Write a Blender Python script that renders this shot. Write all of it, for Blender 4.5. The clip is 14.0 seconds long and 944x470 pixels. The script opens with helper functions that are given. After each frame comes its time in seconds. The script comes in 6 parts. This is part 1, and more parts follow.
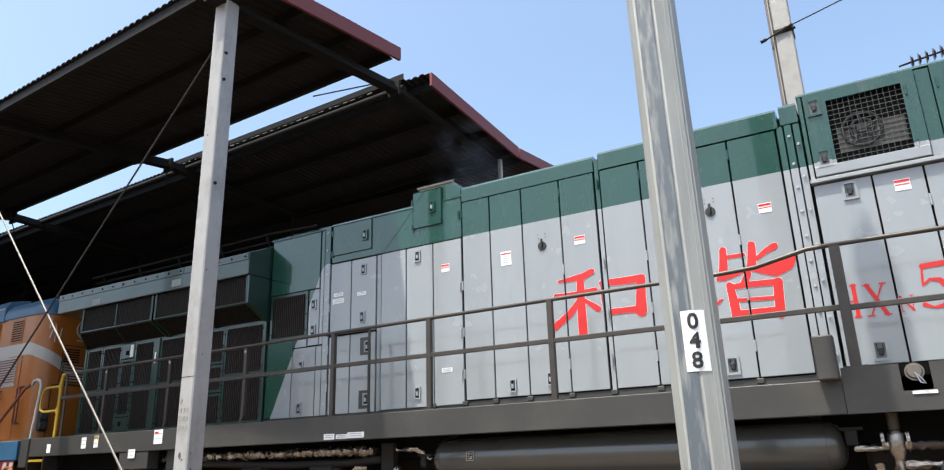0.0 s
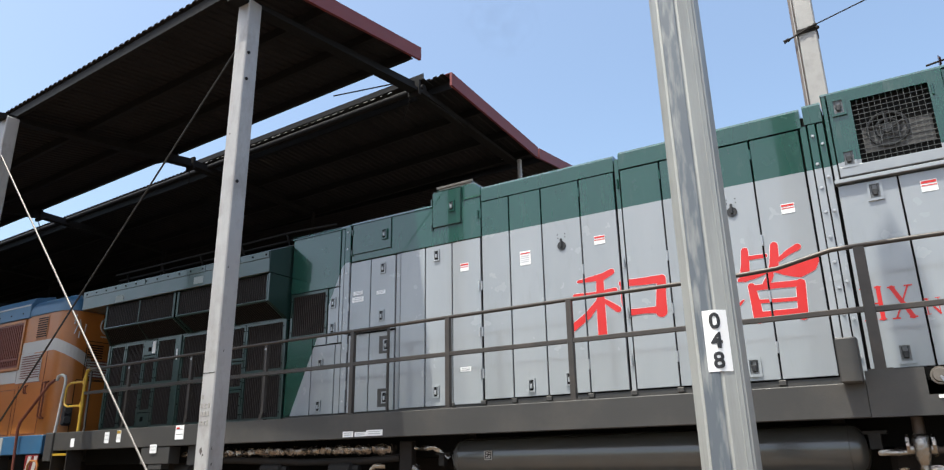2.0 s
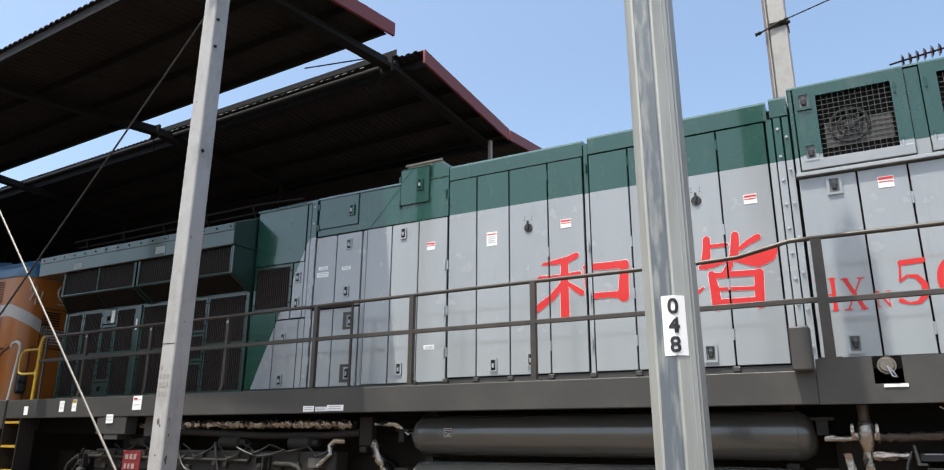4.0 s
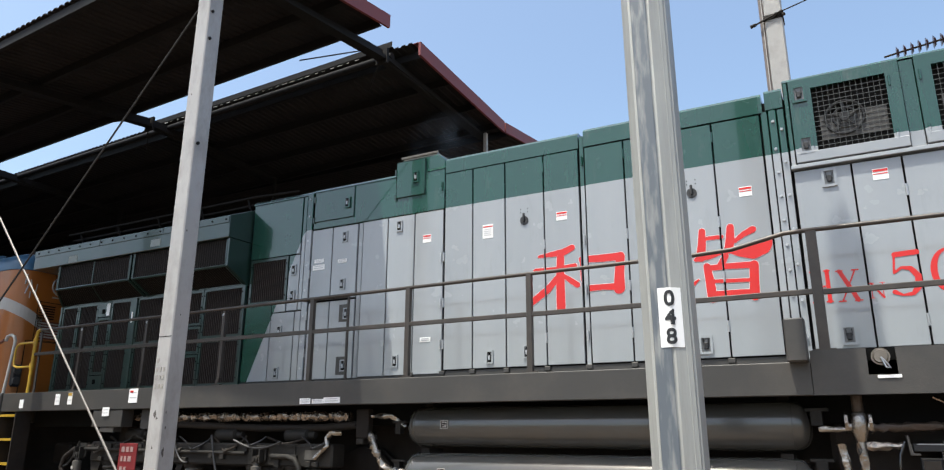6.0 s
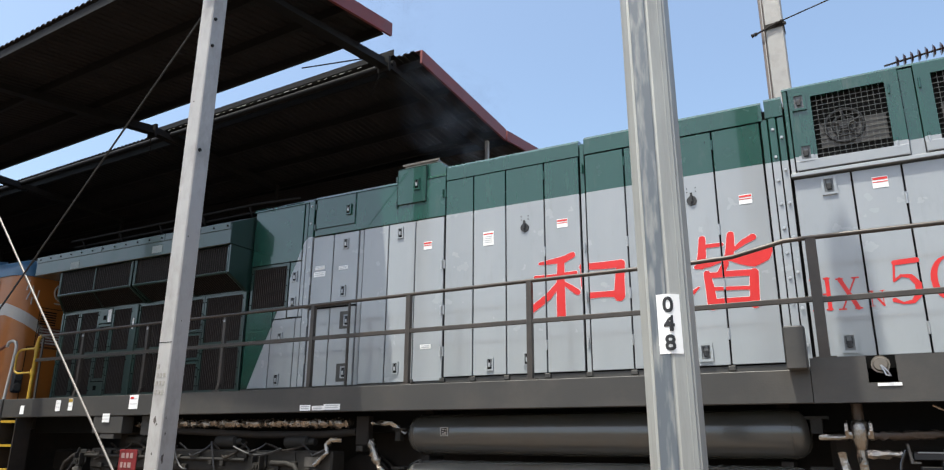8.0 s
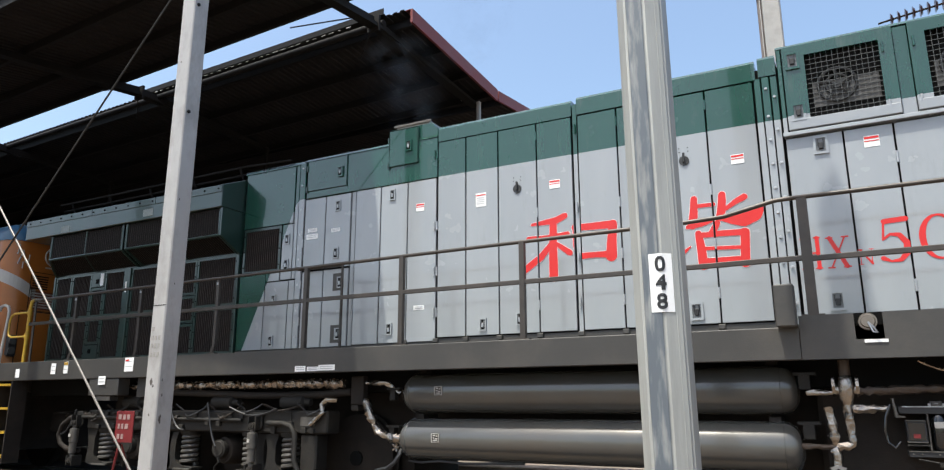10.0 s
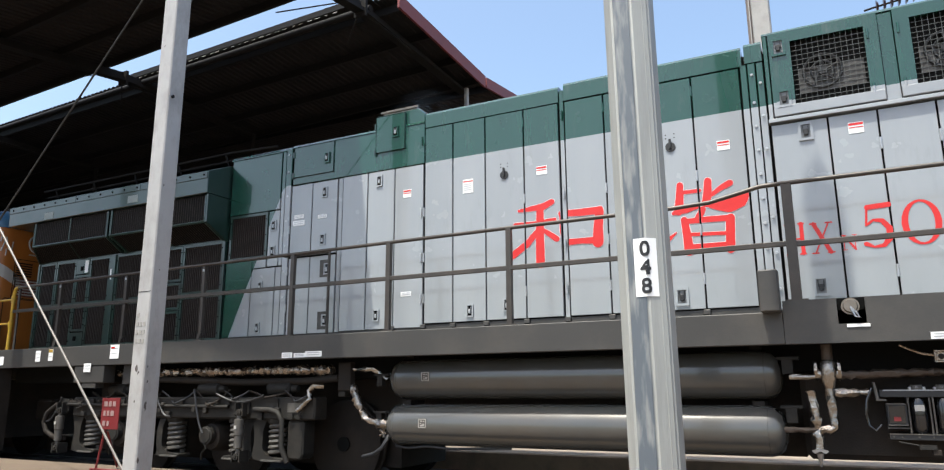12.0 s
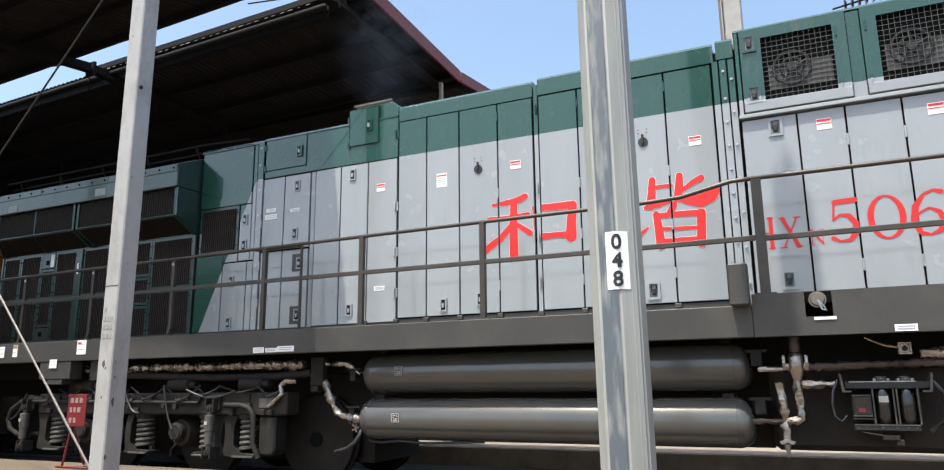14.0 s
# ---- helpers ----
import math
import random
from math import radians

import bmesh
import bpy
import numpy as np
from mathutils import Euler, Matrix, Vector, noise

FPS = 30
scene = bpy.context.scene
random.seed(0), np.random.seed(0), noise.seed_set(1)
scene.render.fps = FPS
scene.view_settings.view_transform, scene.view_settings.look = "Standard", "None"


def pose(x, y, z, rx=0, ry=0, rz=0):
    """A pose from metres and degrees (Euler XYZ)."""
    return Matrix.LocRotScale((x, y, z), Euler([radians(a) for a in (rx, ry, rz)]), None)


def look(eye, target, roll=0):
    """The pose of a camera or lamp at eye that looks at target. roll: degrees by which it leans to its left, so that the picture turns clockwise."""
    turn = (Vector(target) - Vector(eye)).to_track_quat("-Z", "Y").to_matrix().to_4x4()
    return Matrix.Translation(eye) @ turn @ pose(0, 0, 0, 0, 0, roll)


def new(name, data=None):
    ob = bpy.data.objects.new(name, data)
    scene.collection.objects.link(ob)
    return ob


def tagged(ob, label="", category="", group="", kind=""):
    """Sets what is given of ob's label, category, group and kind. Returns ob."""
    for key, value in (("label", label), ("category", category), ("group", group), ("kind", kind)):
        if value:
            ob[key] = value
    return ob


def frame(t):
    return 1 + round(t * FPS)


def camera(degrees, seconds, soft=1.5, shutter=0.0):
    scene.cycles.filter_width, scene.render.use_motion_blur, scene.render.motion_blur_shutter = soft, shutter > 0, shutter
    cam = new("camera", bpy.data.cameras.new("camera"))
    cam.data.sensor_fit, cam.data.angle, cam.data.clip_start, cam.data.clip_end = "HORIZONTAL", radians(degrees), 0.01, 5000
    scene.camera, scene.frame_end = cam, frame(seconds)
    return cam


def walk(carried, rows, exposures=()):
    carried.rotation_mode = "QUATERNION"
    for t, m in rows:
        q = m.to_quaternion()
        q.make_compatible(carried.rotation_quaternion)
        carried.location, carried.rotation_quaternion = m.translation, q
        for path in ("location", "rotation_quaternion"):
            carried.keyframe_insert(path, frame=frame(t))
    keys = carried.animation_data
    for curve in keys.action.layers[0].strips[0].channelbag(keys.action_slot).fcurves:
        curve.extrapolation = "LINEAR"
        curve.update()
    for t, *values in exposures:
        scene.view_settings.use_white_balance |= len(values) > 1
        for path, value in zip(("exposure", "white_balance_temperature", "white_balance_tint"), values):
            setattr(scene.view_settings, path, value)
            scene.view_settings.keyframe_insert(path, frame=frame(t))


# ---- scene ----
cam = camera(66.6, 14.0, soft=1.2)
PATH = [
    (0, (-0.044, 0.023, 1.547), (-0.997, 1.674, 2.152), -1.7),
    (0.5, (-0.047, 0.02, 1.528), (-1.015, 1.66, 2.14), -1.5),
    (1, (-0.046, 0.032, 1.534), (-1.032, 1.662, 2.143), -1.4),
    (1.5, (-0.06, 0.018, 1.537), (-1.055, 1.642, 2.148), -1.1),
    (2, (-0.057, 0.018, 1.53), (-1.053, 1.642, 2.138), -0.9),
    (2.5, (-0.048, 0.01, 1.534), (-1.029, 1.651, 2.12), -0.4),
    (3, (-0.043, 0.006, 1.525), (-0.993, 1.668, 2.104), 0.3),
    (3.5, (-0.034, 0.015, 1.518), (-0.969, 1.689, 2.085), 0.4),
    (6, (-0.042, 0.001, 1.515), (-0.961, 1.694, 2.05), 0.2),
    (6.5, (-0.04, 0.001, 1.531), (-0.958, 1.69, 2.082), 0.0),
    (7, (-0.035, -0.009, 1.526), (-0.954, 1.676, 2.089), 0.1),
    (7.5, (-0.022, -0.001, 1.508), (-0.945, 1.681, 2.074), 0.4),
    (10, (-0.03, -0.011, 1.489), (-0.943, 1.709, 1.944), -0.1),
    (10.5, (-0.019, -0.014, 1.494), (-0.924, 1.715, 1.935), -0.2),
    (11, (-0.018, -0.003, 1.488), (-0.917, 1.731, 1.919), -0.3),
    (11.5, (-0.021, -0.021, 1.498), (-0.912, 1.719, 1.919), -0.3),
    (12, (-0.014, 0.004, 1.471), (-0.903, 1.745, 1.893), -0.3),
    (12.5, (-0.016, 0.017, 1.481), (-0.898, 1.763, 1.897), -0.4),
    (13, (-0.012, 0.028, 1.468), (-0.884, 1.779, 1.883), -0.6),
    (13.5, (-0.014, 0.015, 1.463), (-0.868, 1.776, 1.874), -0.7),
    (14, (-0.006, 0.023, 1.455), (-0.834, 1.797, 1.865), -0.6),
]
walk(cam, [(t, look(eye, target, roll)) for t, eye, target, roll in PATH], exposures=((0.0, 1.1, 6450, 4), (1.0, 1.04, 6450, 4), (2.0, 0.96, 6450, 4), (3.5, 0.93, 6450, 4), (7.5, 0.93, 6450, 4), (10.0, 0.98, 6450, 4), (11.5, 1.08, 6450, 4), (14.0, 1.1, 6450, 4)))


# ---- light ----
SUN_EL, SUN_AZ = 69.0, 20.8          # elevation, and degrees from -y towards -x
s_el, s_az = radians(SUN_EL), radians(SUN_AZ)
to_sun = Vector((-math.sin(s_az) * math.cos(s_el), -math.cos(s_az) * math.cos(s_el), math.sin(s_el)))
world = bpy.data.worlds.new("sky")
scene.world = world
world.use_nodes = True
wn = world.node_tree.nodes
sky = wn.new("ShaderNodeTexSky")
sky.sky_type, sky.sun_disc = "NISHITA", False
sky.sun_elevation, sky.sun_rotation = s_el, math.atan2(to_sun.x, to_sun.y)
sky.air_density, sky.dust_density, sky.ozone_density = 1.0, 4.0, 1.0
wn["Background"].inputs["Strength"].default_value = 0.15
world.node_tree.links.new(sky.outputs[0], wn["Background"].inputs["Color"])
sun = new("sun", bpy.data.lights.new("sun", "SUN"))
sun.data.energy, sun.data.angle, sun.data.color = 3.3, radians(0.6), (1.0, 0.95, 0.87)
sun.matrix_world = look(to_sun * 40, (0, 0, 0))


# ---- materials ----
def material(name, base, rough=0.5, metal=0.0, vary=0.12, scale=6.0, bump=0.0, bump_scale=60.0, coat=0.0, stain=None, stain_amount=0.0,
             stain_scale=1.2, spec=0.5, squash=1.0, hard=0.75):
    """A painted, stained or bare surface with variation at two scales, by the place on the object."""
    m = bpy.data.materials.new(name)
    m.use_nodes = True
    t = m.node_tree
    n, l = t.nodes, t.links
    b = n["Principled BSDF"]
    b.inputs["Metallic"].default_value = metal
    b.inputs["Coat Weight"].default_value = coat
    b.inputs["Coat Roughness"].default_value = 0.06
    b.inputs["Specular IOR Level"].default_value = spec
    co = n.new("ShaderNodeTexCoord")
    big = n.new("ShaderNodeTexNoise")
    big.inputs["Scale"].default_value = scale
    big.inputs["Detail"].default_value = 6
    l.new(co.outputs["Object"], big.inputs["Vector"])
    mix = n.new("ShaderNodeMix")
    mix.data_type = "RGBA"
    mix.inputs[6].default_value = (*[c * (1 - vary) for c in base], 1)
    mix.inputs[7].default_value = (*[min(1, c * (1 + vary)) for c in base], 1)
    l.new(big.outputs["Fac"], mix.inputs[0])
    out = mix.outputs[2]
    if stain:
        st = n.new("ShaderNodeTexNoise")
        st.inputs["Scale"].default_value = stain_scale
        st.inputs["Detail"].default_value = 9
        st.inputs["Roughness"].default_value = 0.7
        draw = n.new("ShaderNodeMapping")
        draw.inputs["Scale"].default_value = (1, 1, squash)
        l.new(co.outputs["Object"], draw.inputs[0])
        l.new(draw.outputs[0], st.inputs["Vector"])
        ramp = n.new("ShaderNodeMapRange")
        ramp.inputs[1].default_value, ramp.inputs[2].default_value = 0.46, hard
        ramp.inputs[4].default_value = stain_amount
        l.new(st.outputs["Fac"], ramp.inputs[0])
        over = n.new("ShaderNodeMix")
        over.data_type = "RGBA"
        over.inputs[7].default_value = (*stain, 1)
        l.new(ramp.outputs[0], over.inputs[0])
        l.new(out, over.inputs[6])
        out = over.outputs[2]
    l.new(out, b.inputs["Base Color"])
    fine = n.new("ShaderNodeTexNoise")
    fine.inputs["Scale"].default_value = bump_scale
    fine.inputs["Detail"].default_value = 4
    l.new(co.outputs["Object"], fine.inputs["Vector"])
    rr = n.new("ShaderNodeMapRange")
    rr.inputs[3].default_value, rr.inputs[4].default_value = max(0.02, rough - 0.07), min(1, rough + 0.07)
    l.new(big.outputs["Fac"], rr.inputs[0])
    l.new(rr.outputs[0], b.inputs["Roughness"])
    if bump:
        bp = n.new("ShaderNodeBump")
        bp.inputs["Strength"].default_value = bump
        bp.inputs["Distance"].default_value = 0.01
        l.new(fine.outputs["Fac"], bp.inputs["Height"])
        l.new(bp.outputs[0], b.inputs["Normal"])
    return m


LOCO = Vector((-2.0, 8.3, 0.3))      # base of the locomotive, on the rail heads
RAIL, GROUND = 0.30, 0.26


def livery():
    """Grey sides with a green top band that sweeps down to the deck towards the radiator end."""
    m = bpy.data.materials.new("livery_paint")
    m.use_nodes = True
    t = m.node_tree
    n, l = t.nodes, t.links
    b = n["Principled BSDF"]
    co = n.new("ShaderNodeTexCoord")
    xyz = n.new("ShaderNodeSeparateXYZ")
    l.new(co.outputs["Object"], xyz.inputs[0])

    def op(kind, a, c, k=None):
        o = n.new("ShaderNodeMath")
        o.operation = kind
        for i, v in enumerate((a, c, k)):
            if v is None:
                continue
            if isinstance(v, (int, float)):
                o.inputs[i].default_value = v
            else:
                l.new(v, o.inputs[i])
        return o.outputs[0]

    x, z = xyz.outputs["X"], xyz.outputs["Z"]
    up = op("SUBTRACT", z, 4.24 - LOCO.z)
    edge = op("MULTIPLY_ADD", op("SUBTRACT", z, 2.18 - LOCO.z), 0.43, -7.6 - LOCO.x)
    left = op("SUBTRACT", edge, x)
    side = op("SMOOTH_MAX", up, left, 0.12)
    mask = op("GREATER_THAN", side, 0.012)
    grime = n.new("ShaderNodeTexNoise")
    grime.inputs["Scale"].default_value, grime.inputs["Detail"].default_value = 2.2, 8
    mp = n.new("ShaderNodeMapping")
    mp.inputs["Scale"].default_value = (1.6, 1.6, 0.35)
    l.new(co.outputs["Object"], mp.inputs[0])
    l.new(mp.outputs[0], grime.inputs["Vector"])
    cloud = n.new("ShaderNodeTexNoise")
    cloud.inputs["Scale"].default_value, cloud.inputs["Detail"].default_value = 5, 3
    l.new(co.outputs["Object"], cloud.inputs["Vector"])

    def pair(a, c, fac):
        o = n.new("ShaderNodeMix")
        o.data_type = "RGBA"
        for i, v in ((0, fac), (6, a), (7, c)):
            if isinstance(v, tuple):
                o.inputs[i].default_value = (*v, 1)
            else:
                l.new(v, o.inputs[i])
        return o.outputs[2]

    grey = pair((0.25, 0.266, 0.285), (0.305, 0.32, 0.337), grime.outputs["Fac"])
    green = pair((0.0035, 0.042, 0.027), (0.006, 0.056, 0.036), grime.outputs["Fac"])
    paint = pair(grey, green, mask)
    # each panel a shade of its own, and thin brown smears
    info, tone = n.new("ShaderNodeObjectInfo"), n.new("ShaderNodeMapRange")
    tone.inputs[3].default_value, tone.inputs[4].default_value = 0.93, 1.06
    l.new(info.outputs["Random"], tone.inputs[0])
    shade = n.new("ShaderNodeVectorMath")
    shade.operation = "SCALE"
    l.new(paint, shade.inputs[0])
    l.new(tone.outputs[0], shade.inputs["Scale"])
    smear, keep = n.new("ShaderNodeTexNoise"), n.new("ShaderNodeMapRange")
    smear.inputs["Scale"].default_value, smear.inputs["Detail"].default_value, smear.inputs["Roughness"].default_value = 3.1, 9, 0.68
    mp2 = n.new("ShaderNodeMapping")
    mp2.inputs["Scale"].default_value = (2.2, 2.2, 0.45)
    l.new(co.outputs["Object"], mp2.inputs[0])
    l.new(mp2.outputs[0], smear.inputs["Vector"])
    keep.inputs[1].default_value, keep.inputs[2].default_value, keep.inputs[4].default_value = 0.58, 0.82, 0.28
    l.new(smear.outputs["Fac"], keep.inputs[0])
    l.new(pair(shade.outputs[0], (0.14, 0.125, 0.11), keep.outputs[0]), b.inputs["Base Color"])
    rr = n.new("ShaderNodeMapRange")
    rr.inputs[3].default_value, rr.inputs[4].default_value = 0.22, 0.30
    l.new(cloud.outputs["Fac"], rr.inputs[0])
    l.new(rr.outputs[0], b.inputs["Roughness"])
    b.inputs["Coat Weight"].default_value, b.inputs["Coat Roughness"].default_value = 0.9, 0.04
    wave = n.new("ShaderNodeTexNoise")
    wave.inputs["Scale"].default_value, wave.inputs["Detail"].default_value = 3.0, 2
    l.new(co.outputs["Object"], wave.inputs["Vector"])
    bp = n.new("ShaderNodeBump")
    bp.inputs["Strength"].default_value, bp.inputs["Distance"].default_value = 0.08, 0.02
    l.new(wave.outputs["Fac"], bp.inputs["Height"])
    l.new(bp.outputs[0], b.inputs["Normal"])
    return m


PAINT = livery()
GREEN = material("green_paint", (0.014, 0.036, 0.029), 0.34, vary=0.25, scale=3, bump=0.05, coat=0.6, stain=(0.040, 0.043, 0.041), stain_amount=0.9)
DECK_GREY = material("dark_grey_paint", (0.040, 0.038, 0.036), 0.5, vary=0.15, scale=2.5, bump=0.08, stain=(0.09, 0.078, 0.066), stain_amount=0.5)
BLACK = material("black_gap", (0.010, 0.010, 0.010), 0.85, vary=0.3, spec=0.08)
MESH = material("radiator_mesh_metal", (0.009, 0.008, 0.0075), 0.7, vary=0.3, scale=9, spec=0.12)
RAILING = material("weathered_handrail_steel", (0.052, 0.045, 0.040), 0.40, metal=0.3, vary=0.3, scale=9, bump=0.1, stain=(0.080, 0.060, 0.048), stain_amount=0.5, stain_scale=3)
STEEL = material("bare_steel", (0.42, 0.42, 0.43), 0.32, metal=0.9, vary=0.15, scale=20)
GALV = material("galvanised_steel", (0.335, 0.34, 0.325), 0.5, metal=0.15, vary=0.10, scale=3.5, bump=0.08, bump_scale=30, stain=(0.24, 0.24, 0.23),
                stain_amount=0.7, stain_scale=9.0, squash=0.08, hard=0.66)


def tint_face(m, angle, at, tint):
    """A darker bluish tint in the colour of the one pole face that looks towards the angle, with a ragged edge and pale
    islands.
    """
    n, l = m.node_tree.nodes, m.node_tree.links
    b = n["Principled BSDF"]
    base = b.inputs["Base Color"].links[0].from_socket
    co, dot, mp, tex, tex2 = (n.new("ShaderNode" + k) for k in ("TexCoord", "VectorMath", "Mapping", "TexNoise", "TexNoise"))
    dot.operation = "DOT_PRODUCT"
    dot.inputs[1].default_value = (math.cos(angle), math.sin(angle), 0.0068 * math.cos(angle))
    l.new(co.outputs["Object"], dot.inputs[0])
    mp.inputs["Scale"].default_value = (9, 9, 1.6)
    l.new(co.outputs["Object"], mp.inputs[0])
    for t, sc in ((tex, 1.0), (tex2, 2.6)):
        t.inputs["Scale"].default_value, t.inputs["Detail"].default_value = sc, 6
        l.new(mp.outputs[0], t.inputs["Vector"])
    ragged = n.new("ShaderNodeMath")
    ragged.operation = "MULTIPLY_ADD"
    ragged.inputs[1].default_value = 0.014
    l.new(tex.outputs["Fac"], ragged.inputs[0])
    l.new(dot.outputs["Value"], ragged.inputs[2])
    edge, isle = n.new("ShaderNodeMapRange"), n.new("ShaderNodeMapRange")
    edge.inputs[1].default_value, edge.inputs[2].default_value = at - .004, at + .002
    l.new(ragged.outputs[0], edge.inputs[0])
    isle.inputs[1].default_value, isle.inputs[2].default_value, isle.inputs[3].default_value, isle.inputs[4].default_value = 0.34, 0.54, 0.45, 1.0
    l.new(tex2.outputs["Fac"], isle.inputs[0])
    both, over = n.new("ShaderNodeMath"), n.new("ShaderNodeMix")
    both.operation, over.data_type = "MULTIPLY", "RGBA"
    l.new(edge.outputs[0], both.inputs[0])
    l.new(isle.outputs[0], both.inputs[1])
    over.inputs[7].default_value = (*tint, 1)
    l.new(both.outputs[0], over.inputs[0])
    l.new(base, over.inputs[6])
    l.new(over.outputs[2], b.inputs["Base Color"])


# sets this face darker and bluer than its neighbours, in the colour itself
tint_face(GALV, radians(16.5 - 90 - 22.5), 0.170 * math.cos(math.pi / 8) + 0.0020, (0.095, 0.11, 0.13))
POST_PAINT = material("silver_post_paint", (0.35, 0.34, 0.335), 0.45, metal=0.1, vary=0.1, scale=4, bump=0.08, stain=(0.17, 0.155, 0.14), stain_amount=0.6,
                      stain_scale=4, squash=0.5, hard=0.72)
TANK = material("tank_grey_paint", (0.085, 0.084, 0.080), 0.22, metal=0.25, vary=0.15, scale=3, bump=0.05, coat=0.45, stain=(0.11, 0.085, 0.06), stain_amount=0.35)
UNDER = material("grimy_underframe_metal", (0.021, 0.0175, 0.0155), 0.75, spec=0.2, vary=0.35, scale=7, bump=0.2, stain=(0.05, 0.037, 0.027), stain_amount=0.6)
BOGIE = material("dusty_bogie_metal", (0.018, 0.0165, 0.015), 0.65, spec=0.25, vary=0.35, scale=8, bump=0.3, stain=(0.05, 0.042, 0.033), stain_amount=0.6, stain_scale=3.5)
SPRING = material("worn_grey_steel", (0.085, 0.078, 0.07), 0.5, spec=0.4, vary=0.3, scale=14, bump=0.2, stain=(0.02, 0.017, 0.015), stain_amount=0.8, stain_scale=5)
GLOSS = material("glossy_black_enamel", (0.012, 0.012, 0.013), 0.12, vary=0.2, scale=9, coat=0.5)
CARD = material("dusty_label_and_daylight_card", (0.42, 0.40, 0.37), 0.6, vary=0.15, scale=18)
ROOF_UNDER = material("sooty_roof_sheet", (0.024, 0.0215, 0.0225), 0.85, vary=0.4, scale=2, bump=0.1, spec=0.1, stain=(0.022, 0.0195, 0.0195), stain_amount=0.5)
FASCIA = material("maroon_fascia_sheet", (0.16, 0.028, 0.026), 0.5, vary=0.12, scale=3, bump=0.05)
SLAT = material("dusty_louvre_metal", (0.034, 0.026, 0.023), 0.6, vary=0.3, scale=9, spec=0.25)
WORN_LABEL = material("rubbed_grey_label", (0.21, 0.24, 0.235), 0.6, vary=0.25, scale=25)
BEAM = material("sooty_and_shaded_steel", (0.012, 0.0112, 0.0115), 0.65, spec=0.15, vary=0.25, scale=5, bump=0.1)


# ---- building helpers ----
def origin(ob):
    while ob.parent:
        ob = ob.parent
    return ob.location


def finish(name, bm, mat, offset, bevel=0.0, smooth=False):
    if bevel:
        bmesh.ops.bevel(bm, geom=list(bm.edges), offset=bevel, segments=1, affect="EDGES")
    bmesh.ops.translate(bm, vec=-offset, verts=list(bm.verts))
    bmesh.ops.recalc_face_normals(bm, faces=list(bm.faces))
    me = bpy.data.meshes.new(name)
    bm.to_mesh(me)
    bm.free()
    me.materials.append(mat)
    if smooth:
        me.shade_smooth()
        me.set_sharp_from_angle(angle=radians(40))
    return me


def thing(name, place, label, category, group="", kind=""):
    ob = new(name)
    ob.location = place
    ob.empty_display_size = 0.1
    return tagged(ob, label, category, group, kind)


def part(name, bm, mat, parent, label="", bevel=0.0, smooth=False):
    """Links a bmesh in world metres as one mesh under a thing or part."""
    ob = new(name, finish(name, bm, mat, origin(parent), bevel, smooth))
    ob.parent = parent
    return tagged(ob, label)


def whole(name, bm, mat, place, label, category, group="", kind="", bevel=0.0, smooth=False):
    """A thing or piece of the setting that is one mesh."""
    ob = new(name, finish(name, bm, mat, Vector(place), bevel, smooth))
    ob.location = place
    return tagged(ob, label, category, group, kind)


def box(bm, x0, x1, y0, y1, z0, z1):
    v = [bm.verts.new((x, y, z)) for x in (x0, x1) for y in (y0, y1) for z in (z0, z1)]
    for f in ((0, 1, 3, 2), (4, 6, 7, 5), (0, 4, 5, 1), (2, 3, 7, 6), (0, 2, 6, 4), (1, 5, 7, 3)):
        bm.faces.new([v[i] for i in f])
    return v


def boxes(*dims):
    bm = bmesh.new()
    for d in dims:
        box(bm, *d)
    return bm


def tube(bm, pts, r, seg=8, close=True):
    """A round bar through the points; r one radius or one for each point."""
    pts = [Vector(p) for p in pts]
    rs = r if isinstance(r, (list, tuple)) else [r] * len(pts)
    rings, side = [], None
    for i, p in enumerate(pts):
        d = (pts[min(i + 1, len(pts) - 1)] - pts[max(i - 1, 0)]).normalized()
        if side is None:
            side = d.orthogonal().normalized()
        side = (side - d * side.dot(d)).normalized()
        up = d.cross(side)
        rings.append([bm.verts.new(p + (side * math.cos(a) + up * math.sin(a)) * rs[i]) for a in (2 * math.pi * k / seg for k in range(seg))])
    for a, c in zip(rings, rings[1:]):
        for k in range(seg):
            bm.faces.new((a[k], a[(k + 1) % seg], c[(k + 1) % seg], c[k]))
    if close:
        bm.faces.new(rings[0][::-1])
        bm.faces.new(rings[-1])
    return bm


def prism(bm, outline, axis, a, c):
    """An outline of (u, v) pairs pushed along an axis from a to c. x: (y, z); y: (x, z); z: (x, y)."""
    put = {"x": lambda u, v, w: (w, u, v), "y": lambda u, v, w: (u, w, v), "z": lambda u, v, w: (u, v, w)}[axis]
    r0 = [bm.verts.new(put(u, v, a)) for u, v in outline]
    r1 = [bm.verts.new(put(u, v, c)) for u, v in outline]
    k = len(outline)
    bm.faces.new(r0)
    bm.faces.new(r1[::-1])
    for i in range(k):
        bm.faces.new((r0[i], r1[i], r1[(i + 1) % k], r0[(i + 1) % k]))
    return bm

